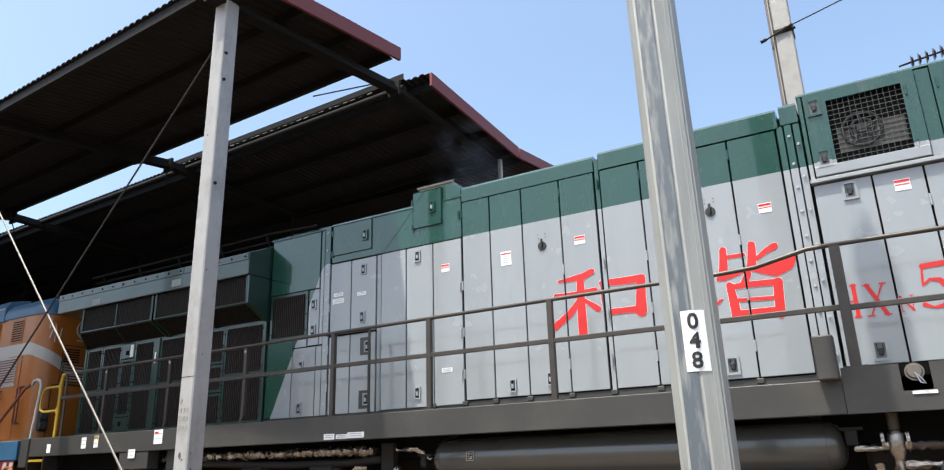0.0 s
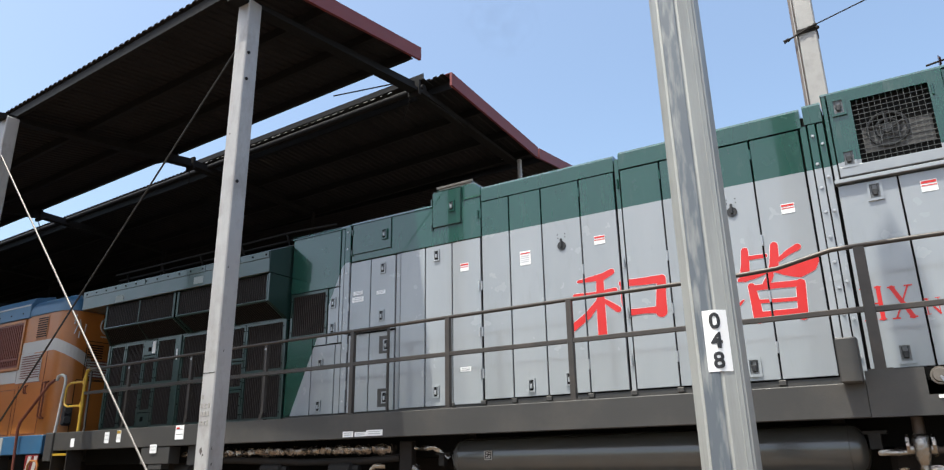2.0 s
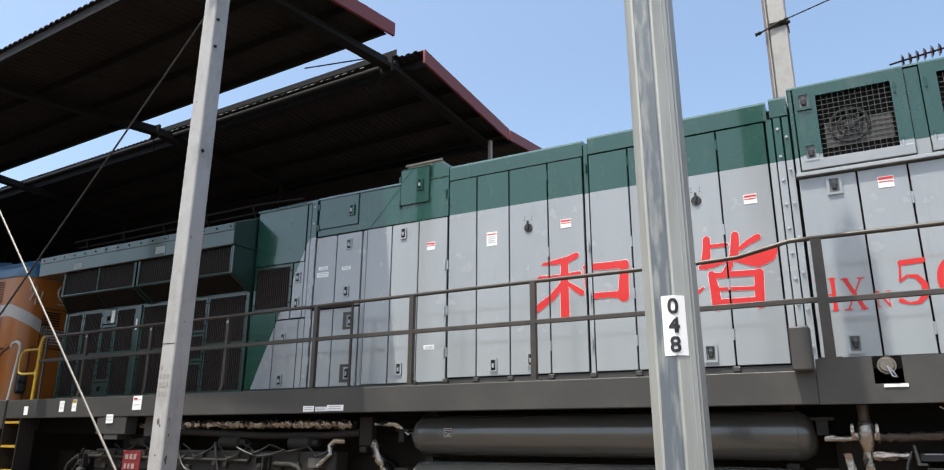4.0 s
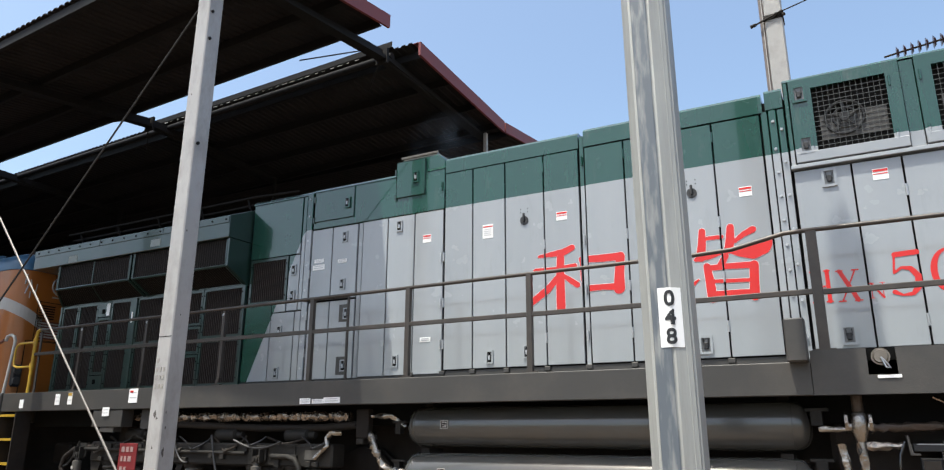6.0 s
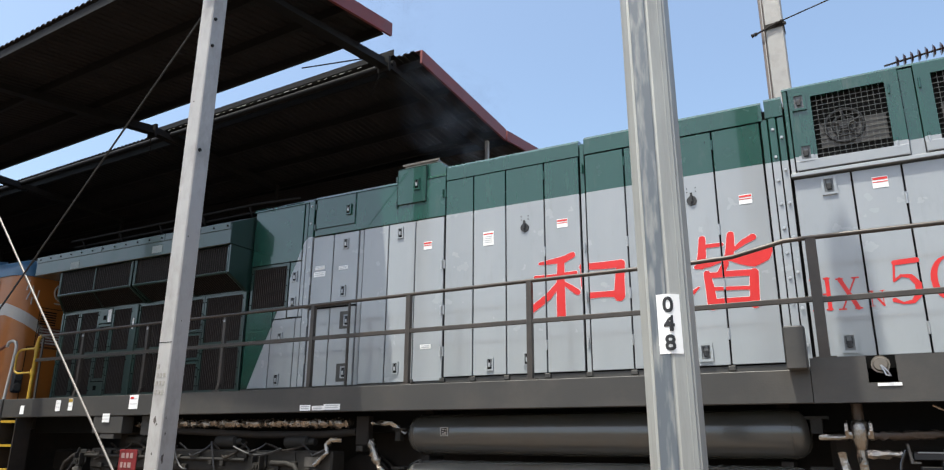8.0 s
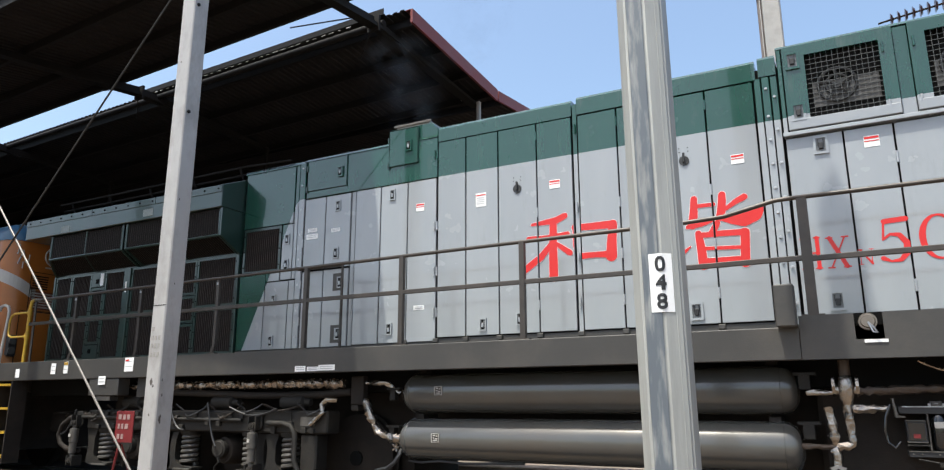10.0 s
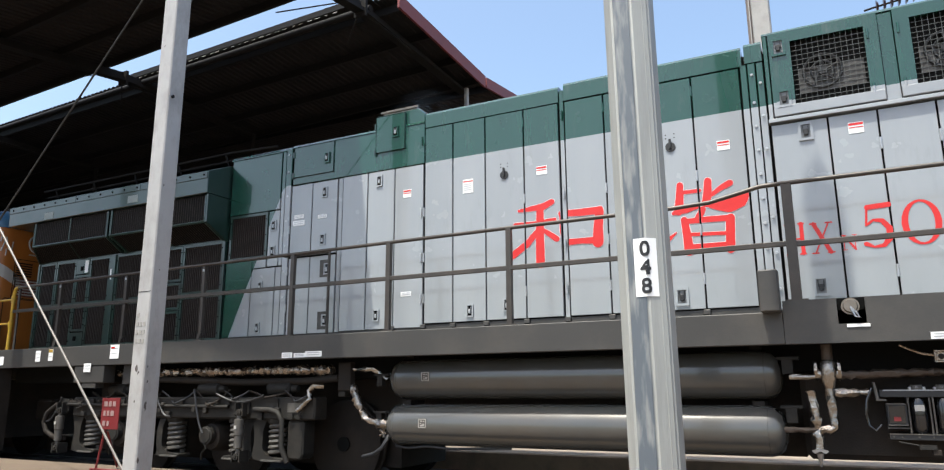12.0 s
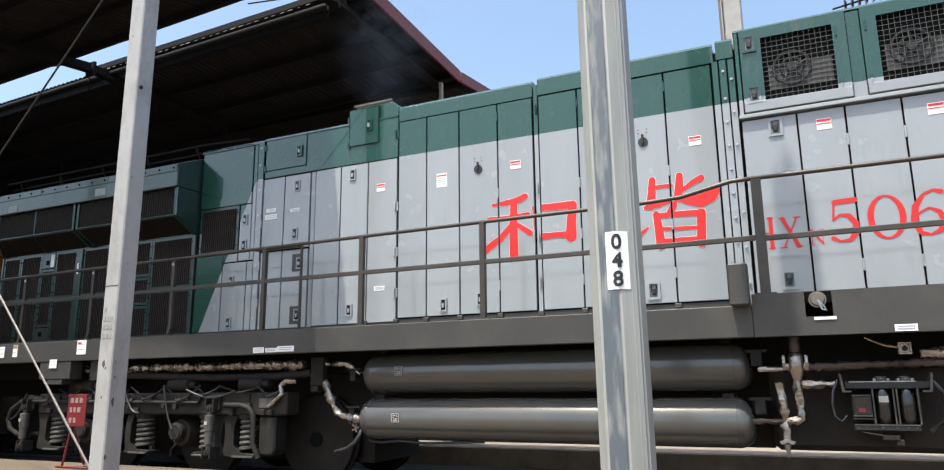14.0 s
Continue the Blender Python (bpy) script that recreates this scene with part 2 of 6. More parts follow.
WHITE = material("white_sticker", (0.8, 0.8, 0.8), 0.5, vary=0.05, scale=30)
RED = material("red_paint", (0.54, 0.014, 0.013), 0.42, vary=0.10, scale=6, coat=0.12)
INK = material("black_ink", (0.015, 0.015, 0.017), 0.5, vary=0.1)
CREAM = material("off_white_paint", (0.36, 0.355, 0.345), 0.45, vary=0.1, scale=6, stain=(0.4, 0.36, 0.3), stain_amount=0.4)
EDGING = material("pale_edging_and_daylight_paint", (0.72, 0.70, 0.72), 0.4, vary=0.05)
YELLOW = material("yellow_paint", (0.42, 0.26, 0.02), 0.45, vary=0.15, scale=12, stain=(0.12, 0.08, 0.05), stain_amount=0.5, stain_scale=8)
WRAP = material("silver_lagging", (0.36, 0.30, 0.25), 0.26, metal=0.85, vary=0.5, scale=22, bump=0.9, bump_scale=40, stain=(0.10, 0.062, 0.038), stain_amount=0.9, stain_scale=9)
FOIL = material("bright_foil_lagging", (0.38, 0.345, 0.305), 0.2, metal=0.92, vary=0.5, scale=18, bump=1.0, bump_scale=35, stain=(0.11, 0.07, 0.045), stain_amount=0.9, stain_scale=9)
OLD_WRAP = material("sooty_brown_lagging", (0.07, 0.05, 0.038), 0.5, metal=0.3, vary=0.5, scale=14, bump=0.6, bump_scale=40)
BLOWER = material("dusty_blower_casting", (0.060, 0.058, 0.057), 0.6, vary=0.3, scale=12, bump=0.2, stain=(0.05, 0.045, 0.04), stain_amount=0.7, stain_scale=5)
PADDLE = material("dull_paddle_metal", (0.15, 0.155, 0.16), 0.4, metal=0.4, vary=0.3, scale=30)
LATCH = material("latch_metal", (0.40, 0.41, 0.43), 0.35, metal=0.5, vary=0.15, scale=30)
WIRE = material("grey_mesh_wire", (0.085, 0.09, 0.09), 0.5, metal=0.2, vary=0.2)
# red and writing lowered in the colour for the shade on the notice stand
SIGN_RED = material("darkened_red_board", (0.14, 0.009, 0.011), 0.5, vary=0.15, scale=8)
SIGN_TEXT = material("darkened_white_writing", (0.26, 0.17, 0.16), 0.6, vary=0.2, scale=30)
STACK_METAL = material("heat_worn_metal", (0.22, 0.19, 0.16), 0.35, metal=0.8, vary=0.3, scale=14, bump=0.2)
# near-black: shade painted into recesses, and the black of seams and small fittings
HOLE = material("recess_shade_and_fitting_black", (0.006, 0.006, 0.006), 0.85, vary=0.2, spec=0.05)


# ---- ground ----
bm = bmesh.new()
bmesh.ops.create_grid(bm, x_segments=2, y_segments=2, size=2500, matrix=Matrix.Translation((0, 0, GROUND)))
SOIL = material("dusty_yard_ground", (0.135, 0.099, 0.069), 0.9, vary=0.25, scale=0.6, bump=0.4, bump_scale=25, stain=(0.095, 0.072, 0.054), stain_amount=0.7,
                stain_scale=0.3)
whole("ground", bm, SOIL, (0, 0, 0), "dusty tan yard ground beside the tracks", "ground", kind="structure")
whole("platform", boxes((-60, 60, 5.35, 6.55, GROUND - .2, .545)), SOIL, (0, 6, GROUND), "low dusty concrete platform beside the track", "platform", kind="structure", bevel=.02)
COPING = material("pale_concrete_edge", (0.27, 0.215, 0.165), 0.85, vary=0.2, scale=3, bump=0.3, bump_scale=30, stain=(0.12, 0.105, 0.09), stain_amount=0.8, stain_scale=2.5)
whole("platform_far", boxes((-60, 60, 10.25, 16.55, GROUND - .2, .55)), COPING, (0, 13, GROUND), "weathered concrete platform behind the track", "platform", kind="structure", bevel=.02)
# bed colour is dark to carry the shade beneath the locomotives
ASPHALT = material("dark_track_bed", (0.035, 0.032, 0.03), 0.85, vary=0.35, scale=2, bump=0.5, bump_scale=40, stain=(0.07, 0.06, 0.05), stain_amount=0.6)
whole("track_bed", boxes((-120, 120, 6.95, 10.24, GROUND - 0.2, GROUND + 0.012)), ASPHALT, (0, 8.3, GROUND), "dark track bed under the locomotives",
      "track bed", kind="structure")
for y in (7.58, 9.02):
    bm = bmesh.new()
    prism(bm, [(y - .036, .15), (y + .036, .15), (y + .036, .285), (y + .028, .299), (y - .028, .299), (y - .036, .285)], "x", -120, 120)
    whole("rail", bm, STEEL, (0, y, .15), "worn steel running rail set in the track bed", "rail", kind="structure")

# ---- locomotive ----
H, S = 7.40, 6.75
loco = thing("locomotive", LOCO, "grey and green diesel locomotive with red lettering", "locomotive")
part("radiator_core", boxes((-12.02, -7.74, 7.46, 9.14, 2.12, 4.72)), BLACK, loco)
part("hood_core", boxes((-7.738, -4.442, 7.44, 9.16, 2.12, 4.78)), BLACK, loco)
part("engine_hood_core", boxes((-4.44, -0.452, 7.44, 9.16, 2.12, 4.84)), BLACK, loco)
part("equipment_hood_core", boxes((-0.45, 9, 7.46, 9.14, 2.12, 4.98)), BLACK, loco)


def cap(x0, x1, top, drop, name="roof_panel"):
    """A hood roof with bent-down long edges."""
    b = bmesh.new()
    y0, y1 = H - .004, 2 * LOCO.y - H + .004
    prism(b, [(y0, top - drop), (y0, top - .035), (y0 + .03, top), (y1 - .03, top), (y1, top - .035), (y1, top - drop), (y1 - .04, top - drop), (y1 - .04, top - .06),
              (y0 + .04, top - .06), (y0 + .04, top - drop)], "x", x0, x1)
    return part(name, b, PAINT, loco, smooth=True)


cap(-7.74, -6.62, 4.82, .05)
cap(-6.60, -4.46, 4.83, .04)
cap(-4.44, -2.665, 4.915, .20)
cap(-2.60, -0.66, 4.94, .22)
cap(-0.63, -0.462, 4.96, .22)
cap(-0.45, 9, 5.035, .035)
for x0, x1 in ((-2.655, -2.61),):
    part("joint_strip", boxes((x0, x1, H + .012, H + .05, 2.2, 4.86)), PAINT, loco)

# side girder with the socket's notch in the deeper stretch
part("side_sill", boxes((-12.2, -0.452, S, 6.83, 1.84, 2.12)), DECK_GREY, loco, bevel=.006)
bm = bmesh.new()
prism(bm, [(-.45, 1.84), (8.9, 1.84), (8.9, 2.21), (.18, 2.21), (.18, 1.995), (-.03, 1.995), (-.03, 2.21), (-.45, 2.21)], "y", S - .003, 6.83)
part("side_sill", bm, DECK_GREY, loco)
part("deck_plate", boxes((-12.3, 8.9, 6.832, 9.85, 2.0, 2.115)), DECK_GREY, loco)
part("far_side_sill", boxes((-12.3, 8.9, 9.77, 9.85, 1.84, 1.995)), DECK_GREY, loco)
part("hood_base_strip", boxes((-7.74, -0.46, 7.415, 7.45, 2.116, 2.235)), DECK_GREY, loco)
part("end_sill", boxes((-12.42, -12.205, 6.72, 9.85, 1.68, 2.125)), DECK_GREY, loco, bevel=.01)

doors = []


def door(x0, x1, z0, z1, name="access_door", gap=.008, mat=None, y=H, thick=.03, bevel=.004):
    d = part(name, boxes((x0 + gap, x1 - gap, y, y + thick, z0, z1)), mat or PAINT, loco, bevel=bevel)
    doors.append((x0, x1, z0, z1, d))
    return d


def door_at(x, z):
    for x0, x1, z0, z1, d in doors:
        if x0 <= x <= x1 and z0 <= z <= z1:
            return d
    return loco


# radiator-end side, vents and narrow doors
door(-7.72, -6.78, 3.94, 4.76, "side_panel")
door(-7.73, -7.24, 2.2, 3.25)
door(-7.24, -6.81, 2.2, 3.125)
door(-6.975, -6.77, 3.145, 3.925, "latch_panel")
door(-6.81, -6.70, 2.2, 3.125, "joint_strip", gap=.006)
door(-6.77, -6.70, 3.145, 4.76, "joint_strip", gap=.006)
door(-7.24, -6.985, 3.14, 3.25, "filler_panel", gap=.006)
door(-6.695, -6.585, 2.2, 4.78, "bolted_strip", y=H - .012)
# shorter doors under the hatch band
for a, c in ((-6.58, -6.215), (-6.215, -5.79)):
    door(a, c, 3.24, 4.235)
    door(a, c, 2.2, 3.215)
for a, c in ((-5.71, -5.305), (-5.305, -4.89), (-4.89, -4.462)):
    door(a, c, 2.21, 4.24)
door(-5.79, -5.71, 2.2, 4.24, "joint_strip", y=H + .012)
door(-6.58, -4.452, 4.255, 4.785, "hatch_band", y=H + .004)
door(-6.57, -5.86, 4.35, 4.785, "hatch", y=H - .008, gap=.01)
# tall engine doors
for a, c in ((-4.448, -4.05), (-4.05, -3.61), (-3.61, -3.11), (-3.11, -2.67), (-2.60, -2.14), (-2.14, -1.66), (-1.66, -1.18), (-1.18, -.69)):
    door(a, c, 2.25, 4.705)
door(-.685, -.612, 2.2, 4.73, "bolted_strip", gap=.006, y=H + .004)
door(-.612, -.53, 2.2, 4.73, "bolted_strip", gap=.006, y=H - .004)
door(-.53, -.455, 2.2, 4.73, "bolted_strip", gap=.006, y=H + .004)
# equipment compartment
EQ = ((-.44, .07), (.07, .49), (.49, .96), (.96, 1.45), (1.45, 1.95), (1.95, 2.45), (2.45, 2.95), (2.95, 3.45), (3.45, 3.95))
for a, c in EQ:
    door(a, c, 2.28, 4.03)
door(3.96, 9, 2.28, 4.98, "side_panel")
part("drip_ledge", boxes((-.45, 3.95, H - .05, H + .05, 4.045, 4.085)), PAINT, loco, bevel=.005)
door(-.45, -.395, 4.09, 4.99, "side_panel", y=H - .01)


def ring(b, x0, x1, z0, z1, w, y0, y1):
    """Four butted bars around an opening of x0..x1, z0..z1."""
    box(b, x0 - w, x1 + w, y0, y1, z1, z1 + w)
    box(b, x0 - w, x1 + w, y0, y1, z0 - w, z0)
    box(b, x0 - w, x0, y0, y1, z0, z1)
    box(b, x1, x1 + w, y0, y1, z0, z1)


def fan_hatch(x0, x1, left, right):
    """A framed wire-mesh hatch with a blower behind it."""
    z0, z1 = 4.205, 4.875
    b = bmesh.new()
    box(b, x0 - left, x1 + right, H - .035, H + .02, z1, 4.99)
    box(b, x0 - left, x0, H - .035, H + .02, z0, z1)
    box(b, x1, x1 + right, H - .035, H + .02, z0, z1)
    f = part("hatch_frame", b, PAINT, loco)
    part("hatch_sill", boxes((x0 - left, x1 + right, H - .05, H + .02, 4.10, z0)), PAINT, f, bevel=.006)
    b = bmesh.new()
    n = round((x1 - x0) / .052)
    for i in range(1, n):
        x = x0 + (x1 - x0) * i / n
        box(b, x - .0017, x + .0017, H - .022, H - .015, z0, z1)
    m = round((z1 - z0) / .052)
    for i in range(1, m):
        z = z0 + (z1 - z0) * i / m
        box(b, x0, x1, H - .015, H - .008, z - .0017, z + .0017)
    part("wire_mesh", b, WIRE, f)
    cx, cz = (x0 + x1) / 2 - .06, 4.53
    back = boxes((x0 + .05, x1 - .02, H + .042, H + .056, 4.33, 4.59))
    part("blower_housing", back, BLOWER, f)
    b = bmesh.new()
    for r, w in ((.17, .014), (.10, .012)):
        tube(b, [(cx + r * math.cos(a), H + .030, cz + r * math.sin(a)) for a in (2 * math.pi * k / 24 for k in range(25))], w, 6)
    tube(b, [(cx, H + .041, cz), (cx, H + .005, cz)], .045, 12)
    for k in range(5):
        a = 2 * math.pi * k / 5
        tube(b, [(cx + .04 * math.cos(a), H + .028, cz + .04 * math.sin(a)), (cx + .17 * math.cos(a + .4), H + .030, cz + .17 * math.sin(a + .4))], .014, 6)
    part("blower_wheel", b, INK, f, smooth=True)
    for z in (4.235, 4.79):
        for hx in (x1 + .03, x1 + .285):
            b = bmesh.new()
            tube(b, [(hx, H - .042, z - .05), (hx, H - .042, z + .05)], .011, 8)
            part("hinge", b, PAINT, f, smooth=True)
    return f


# black sheet in place of the shaded space behind the meshes
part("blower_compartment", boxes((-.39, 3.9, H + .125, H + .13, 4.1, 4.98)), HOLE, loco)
f1 = fan_hatch(-.19, .46, .2, .12)
doors.append((-.39, -.19, 4.1, 4.99, f1))
door(.582, .708, 4.1, 4.985, "side_panel", gap=.003)
fan_hatch(.84, 1.49, .13, .12)
door(1.612, 1.738, 4.1, 4.985, "side_panel", gap=.003)
fan_hatch(1.87, 2.52, .13, .12)
door(2.65, 3.95, 4.1, 4.985, "side_panel")

# seams round the hatches
for x0, x1, z0, z1, y in ((-6.565, -5.865, 4.35, 4.785, H - .010), (-5.195, -4.735, 4.49, 4.985, H - .014)):
    b = bmesh.new()
    ring(b, x0 + .012, x1 - .012, z0 + .006, z1 - .006, .006, y, y + .004)
    part("hatch_seam", b, HOLE, loco)
# exhaust casing on the hood
bm = bmesh.new()
prism(bm, [(-5.22, 4.80), (-5.22, 4.985), (-5.19, 5.01), (-4.56, 5.01), (-4.53, 4.985), (-4.52, 4.94), (-4.46, 4.93), (-4.46, 4.80)], "y", H + .02, 9.14)
part("exhaust_casing", bm, PAINT, loco, bevel=.01)
door(-5.20, -4.73, 4.49, 4.985, "hatch", y=H - .012, gap=.01)
bm = bmesh.new()
for d in ((-5.44, -4.90, 7.92, 7.96, 5.065, 5.29), (-5.44, -4.90, 8.46, 8.50, 5.065, 5.29), (-5.44, -5.40, 7.961, 8.459, 5.065, 5.29), (-4.94, -4.90, 7.961, 8.459, 5.065, 5.29),
          (-5.47, -4.87, 7.90, 7.92, 5.265, 5.295)):
    box(bm, *d)
part("exhaust_stack", bm, STACK_METAL, loco, "heat-worn bare metal stack")

# bays of the radiator: overhanging wing, slanted mesh bay, lower mesh doors
WY = 6.97
WL = -12.36
bm = bmesh.new()
prism(bm, [(WY, 4.20), (WY, 4.51), (WY + .025, 4.535), (7.47, 4.735), (9.13, 4.735), (9.6, 4.53), (9.63, 4.51), (9.63, 4.20)], "x", WL, -7.74)
wing = part("radiator_wing", bm, GREEN, loco, "green overhanging radiator wing", bevel=.008)
for x0, x1 in ((WL + .01, -10.62), (-10.61, -9.13), (-9.12, -7.75)):
    part("bolted_flange", boxes((x0, x1, WY - .012, WY - .001, 4.415, 4.515)), GREEN, wing, bevel=.003)
for x, z in ((-11.28, 4.27), (-9.28, 4.30)):
    part("worn_label", boxes((x - .11, x + .11, WY - .004, WY - .001, z - .055, z + .055)), WORN_LABEL, wing)
for y, z in ((7.42, 4.90), (7.50, 4.81)):
    b = bmesh.new()
    tube(b, [(-12.2, y, z), (-7.74, y, z + .02), (-6.9, y, z - .02)], .018)
    part("roof_rail", b, BEAM, loco)
for x in (-11.9, -10.9, -9.9, -8.9, -7.9):
    b = bmesh.new()
    tube(b, [(x, 7.42, 4.905), (x, 7.50, 4.73)], .014, 6)
    part("rail_bracket", b, BEAM, loco)
# the mesh bay stands vertical under the wing, then slants back to the doors; its outer end is splayed
KY, KZ, FZ = 7.04, 3.80, 3.61


def bay_half(x0, x1, foot0, foot1):
    b = bmesh.new()
    lines = [[b.verts.new(p) for p in ((xk, KY, 4.195), (xk, KY, KZ), (xf, H - .01, FZ), (xf, 7.455, FZ), (xf, 7.455, 4.195))] for xk, xf in ((x0, foot0), (x1, foot1))]
    p, q = lines
    for i in range(5):
        j = (i + 1) % 5
        b.faces.new((p[i], q[i], q[j], p[j]))
    for l in lines:
        b.faces.new(l)
    half = part("radiator_bay", b, MESH, loco, "dark wire mesh radiator bay")
    ribs = [(x0, foot0, .022), ((x0 + x1) / 2, (foot0 + foot1) / 2, .013), (x1, foot1, .022)]
    for xk, xf, w in ribs:
        b = bmesh.new()
        tube(b, [(xk, KY - .012, 4.19), (xk, KY - .012, KZ), (xf, H - .02, FZ - .005)], w, 6)
        part("bay_rib", b, GREEN, half)
    b = bmesh.new()
    tube(b, [(x0, KY - .015, KZ), (x1, KY - .015, KZ)], .021, 8)
    part("bay_bar", b, GREEN, half)
    b = bmesh.new()
    n = int((x1 - x0) / .045)
    for i in range(1, n):
        u = i / n
        xk, xf = x0 + (x1 - x0) * u, foot0 + (foot1 - foot0) * u
        tube(b, [(xk, KY - .004, 4.19), (xk, KY - .004, KZ), (xf, H - .014, FZ)], .004, 4)
    tagged(part("mesh_wire", b, SLAT, half), kind="stuff")


bay_half(-11.68, -9.89, -12.02, -9.93)
bay_half(-9.80, -7.80, -9.83, -7.80)
bm = bmesh.new()
prism(bm, [(7.0, 4.195), (7.0, KZ - .01), (H, FZ - .03), (7.46, FZ - .03), (7.46, 4.195)], "x", -7.772, -7.742)
part("bay_end_plate", bm, GREEN, loco, "dark green end plate", bevel=.004)


BOLT_MESH = []


def bolt(x, y, z, parent, mat=DECK_GREY, r=.012):
    """A hexagon head that looks towards -y; all of a kind share one mesh."""
    key = next((m for m in BOLT_MESH if m.name.startswith("bolt_head") and abs(m["r"] - r) < 1e-6 and m.materials[0] == mat), None)
    if key is None:
        b = bmesh.new()
        tube(b, [(0, 0, 0), (0, -.012, 0)], [r, r * .8], 6)
        key = finish("bolt_head", b, mat, Vector((0, 0, 0)))
        key["r"] = r
        BOLT_MESH.append(key)
    o = new("bolt", key)
    o.parent = parent
    o.location = Vector((x, y, z)) - origin(parent)
    return o


def mesh_door(x0, x1, z0, z1, slats=True):
    """A louvred leaf in a green frame."""
    b = bmesh.new()
    w = .038
    ring(b, x0 + w, x1 - w, z0 + w, z1 - w, w, H - .005, H + .03)
    f = part("mesh_door", b, GREEN, loco)
    part("screen", boxes((x0 + w, x1 - w, H + .02, H + .026, z0 + w, z1 - w)), MESH, f)
    b = bmesh.new()
    n = max(3, int((x1 - x0 - 2 * w) / .036))
    for i in range(n):
        x = x0 + w + (x1 - x0 - 2 * w) * (i + .5) / n
        box(b, x - .006, x + .006, H + .006, H + .019, z0 + w, z1 - w)
    part("louvre", b, SLAT, f)
    for x in (x0 + .022, x1 - .022):
        for z in (z0 + .1, (z0 + z1) / 2, z1 - .1):
            bolt(x, H - .004, z, f, HOLE, .011)
    return f


for i in range(17):
    bolt(-12.24 + i * .277, WY - .011, 4.465, wing, HOLE, .016)
# two banks of louvred leaves with their small plates
TOP, MID, LOW = 3.59, 2.84, 2.17
for a, c in ((-12.01, -11.58), (-11.57, -11.06), (-10.72, -10.22), (-10.08, -9.36), (-8.60, -7.79)):
    mesh_door(a, c, MID + .012, TOP)
    mesh_door(a, c, LOW, MID - .012)
mesh_door(-11.05, -10.73, MID + .012, 3.33)
mesh_door(-11.05, -10.73, 2.42, MID - .012)
for z0, z1 in ((3.06, TOP), (2.645, 3.045), (LOW, 2.63)):
    mesh_door(-9.35, -8.61, z0, z1)
part("joint_strip", boxes((-10.215, -10.085, H - .03, H + .03, 2.16, 3.59)), GREEN, loco, bevel=.006)
part("joint_strip", boxes((-7.785, -7.745, H - .03, H + .03, 2.16, 3.58)), GREEN, loco, bevel=.006)
part("end_strip", boxes((-12.06, -12.015, H - .02, H + .06, 2.16, 3.6)), GREEN, loco, bevel=.006)
part("header_strip", boxes((-12.01, -7.79, H - .004, H + .03, 3.595, 3.64)), GREEN, loco)
lp = part("locker_plate", boxes((-11.05, -10.73, H - .012, H + .02, 2.18, 2.40)), GREEN, loco, bevel=.004)
part("thumb_latch", boxes((-10.94, -10.88, H - .022, H - .0125, 2.27, 2.34)), HOLE, lp)
lp = part("instruction_plate", boxes((-11.05, -10.73, H - .012, H + .02, 3.345, 3.585)), GREEN, loco, bevel=.004)
part("gauge_label", boxes((-10.83, -10.75, H - .017, H - .0125, 3.36, 3.56)), WHITE, lp)
part("thumb_latch", boxes((-10.93, -10.87, H - .022, H - .0125, 3.40, 3.47)), HOLE, lp)
part("tag", boxes((-10.17, -10.14, H - .036, H - .031, 3.20, 3.37)), WHITE, loco)
mesh_door(-7.69, -6.985, 3.27, 3.925)

# handrail: posts, top rail with its rise, middle rail
posts = ((-10.5, .02, 3.10), (-9.03, .02, 3.11), (-7.5, .02, 3.11), (-5.97, .027, 3.13), (-4.56, .03, 3.14), (-3.05, .03, 3.15), (-.33, .043, 3.26), (2.4, .043, 3.26), (5.1, .043, 3.26))
for x, r, top in posts:
    base = 2.12 if x < -.45 else 2.21
    b = boxes((x - r, x + r, 6.78, 6.835, base, top))
    if x < -7:
        # angle bars, bent at the foot
        b = bmesh.new()
        prism(b, [(x - .028, 6.80), (x + .022, 6.80), (x + .022, 6.85), (x + .014, 6.85), (x + .014, 6.808), (x - .028, 6.808)], "z", base + .10, top)
        prism(b, [(x - .028, base + .10), (x - .065, base), (x - .015, base), (x + .022, base + .10)], "y", 6.80, 6.809)
    p = part("handrail_post", b, RAILING, loco, bevel=.003)
    if x < -7:
        part("rail_bolt", boxes((x - .018, x + .014, 6.794, 6.7995, top - .075, top - .045)), LATCH, p)
    part("post_foot", boxes((x - r - .05, x + r + .05, 6.765, 6.83, base + .001, base + .014)), RAILING, p)
bm = bmesh.new()
tube(bm, [(-11.62, 6.8, 3.095), (-9, 6.8, 3.115), (-6, 6.8, 3.13), (-3, 6.8, 3.15), (-1.35, 6.8, 3.155), (-1.0, 6.8, 3.17), (-.55, 6.8, 3.265), (-.4, 6.8, 3.27),
          (5.1, 6.8, 3.27)], .021, 10)
part("top_rail", bm, RAILING, loco, smooth=True)
bm = bmesh.new()
box(bm, -11.62, -.34, 6.785, 6.81, 2.695, 2.745)
part("middle_rail", bm, RAILING, loco, bevel=.006)
part("middle_rail", boxes((-.3, 5.1, 6.785, 6.81, 2.685, 2.735)), RAILING, loco, bevel=.006)
bm = bmesh.new()
tube(bm, [(-5.81, 7.30, 2.12), (-5.81, 7.30, 3.23), (-6.56, 7.30, 3.235)], .02, 8)
part("grab_rail", bm, RAILING, loco, smooth=True)
part("cable_box", boxes((-.62, -.455, 6.60, 6.745, 2.11, 2.475)), DECK_GREY, loco, bevel=.012)

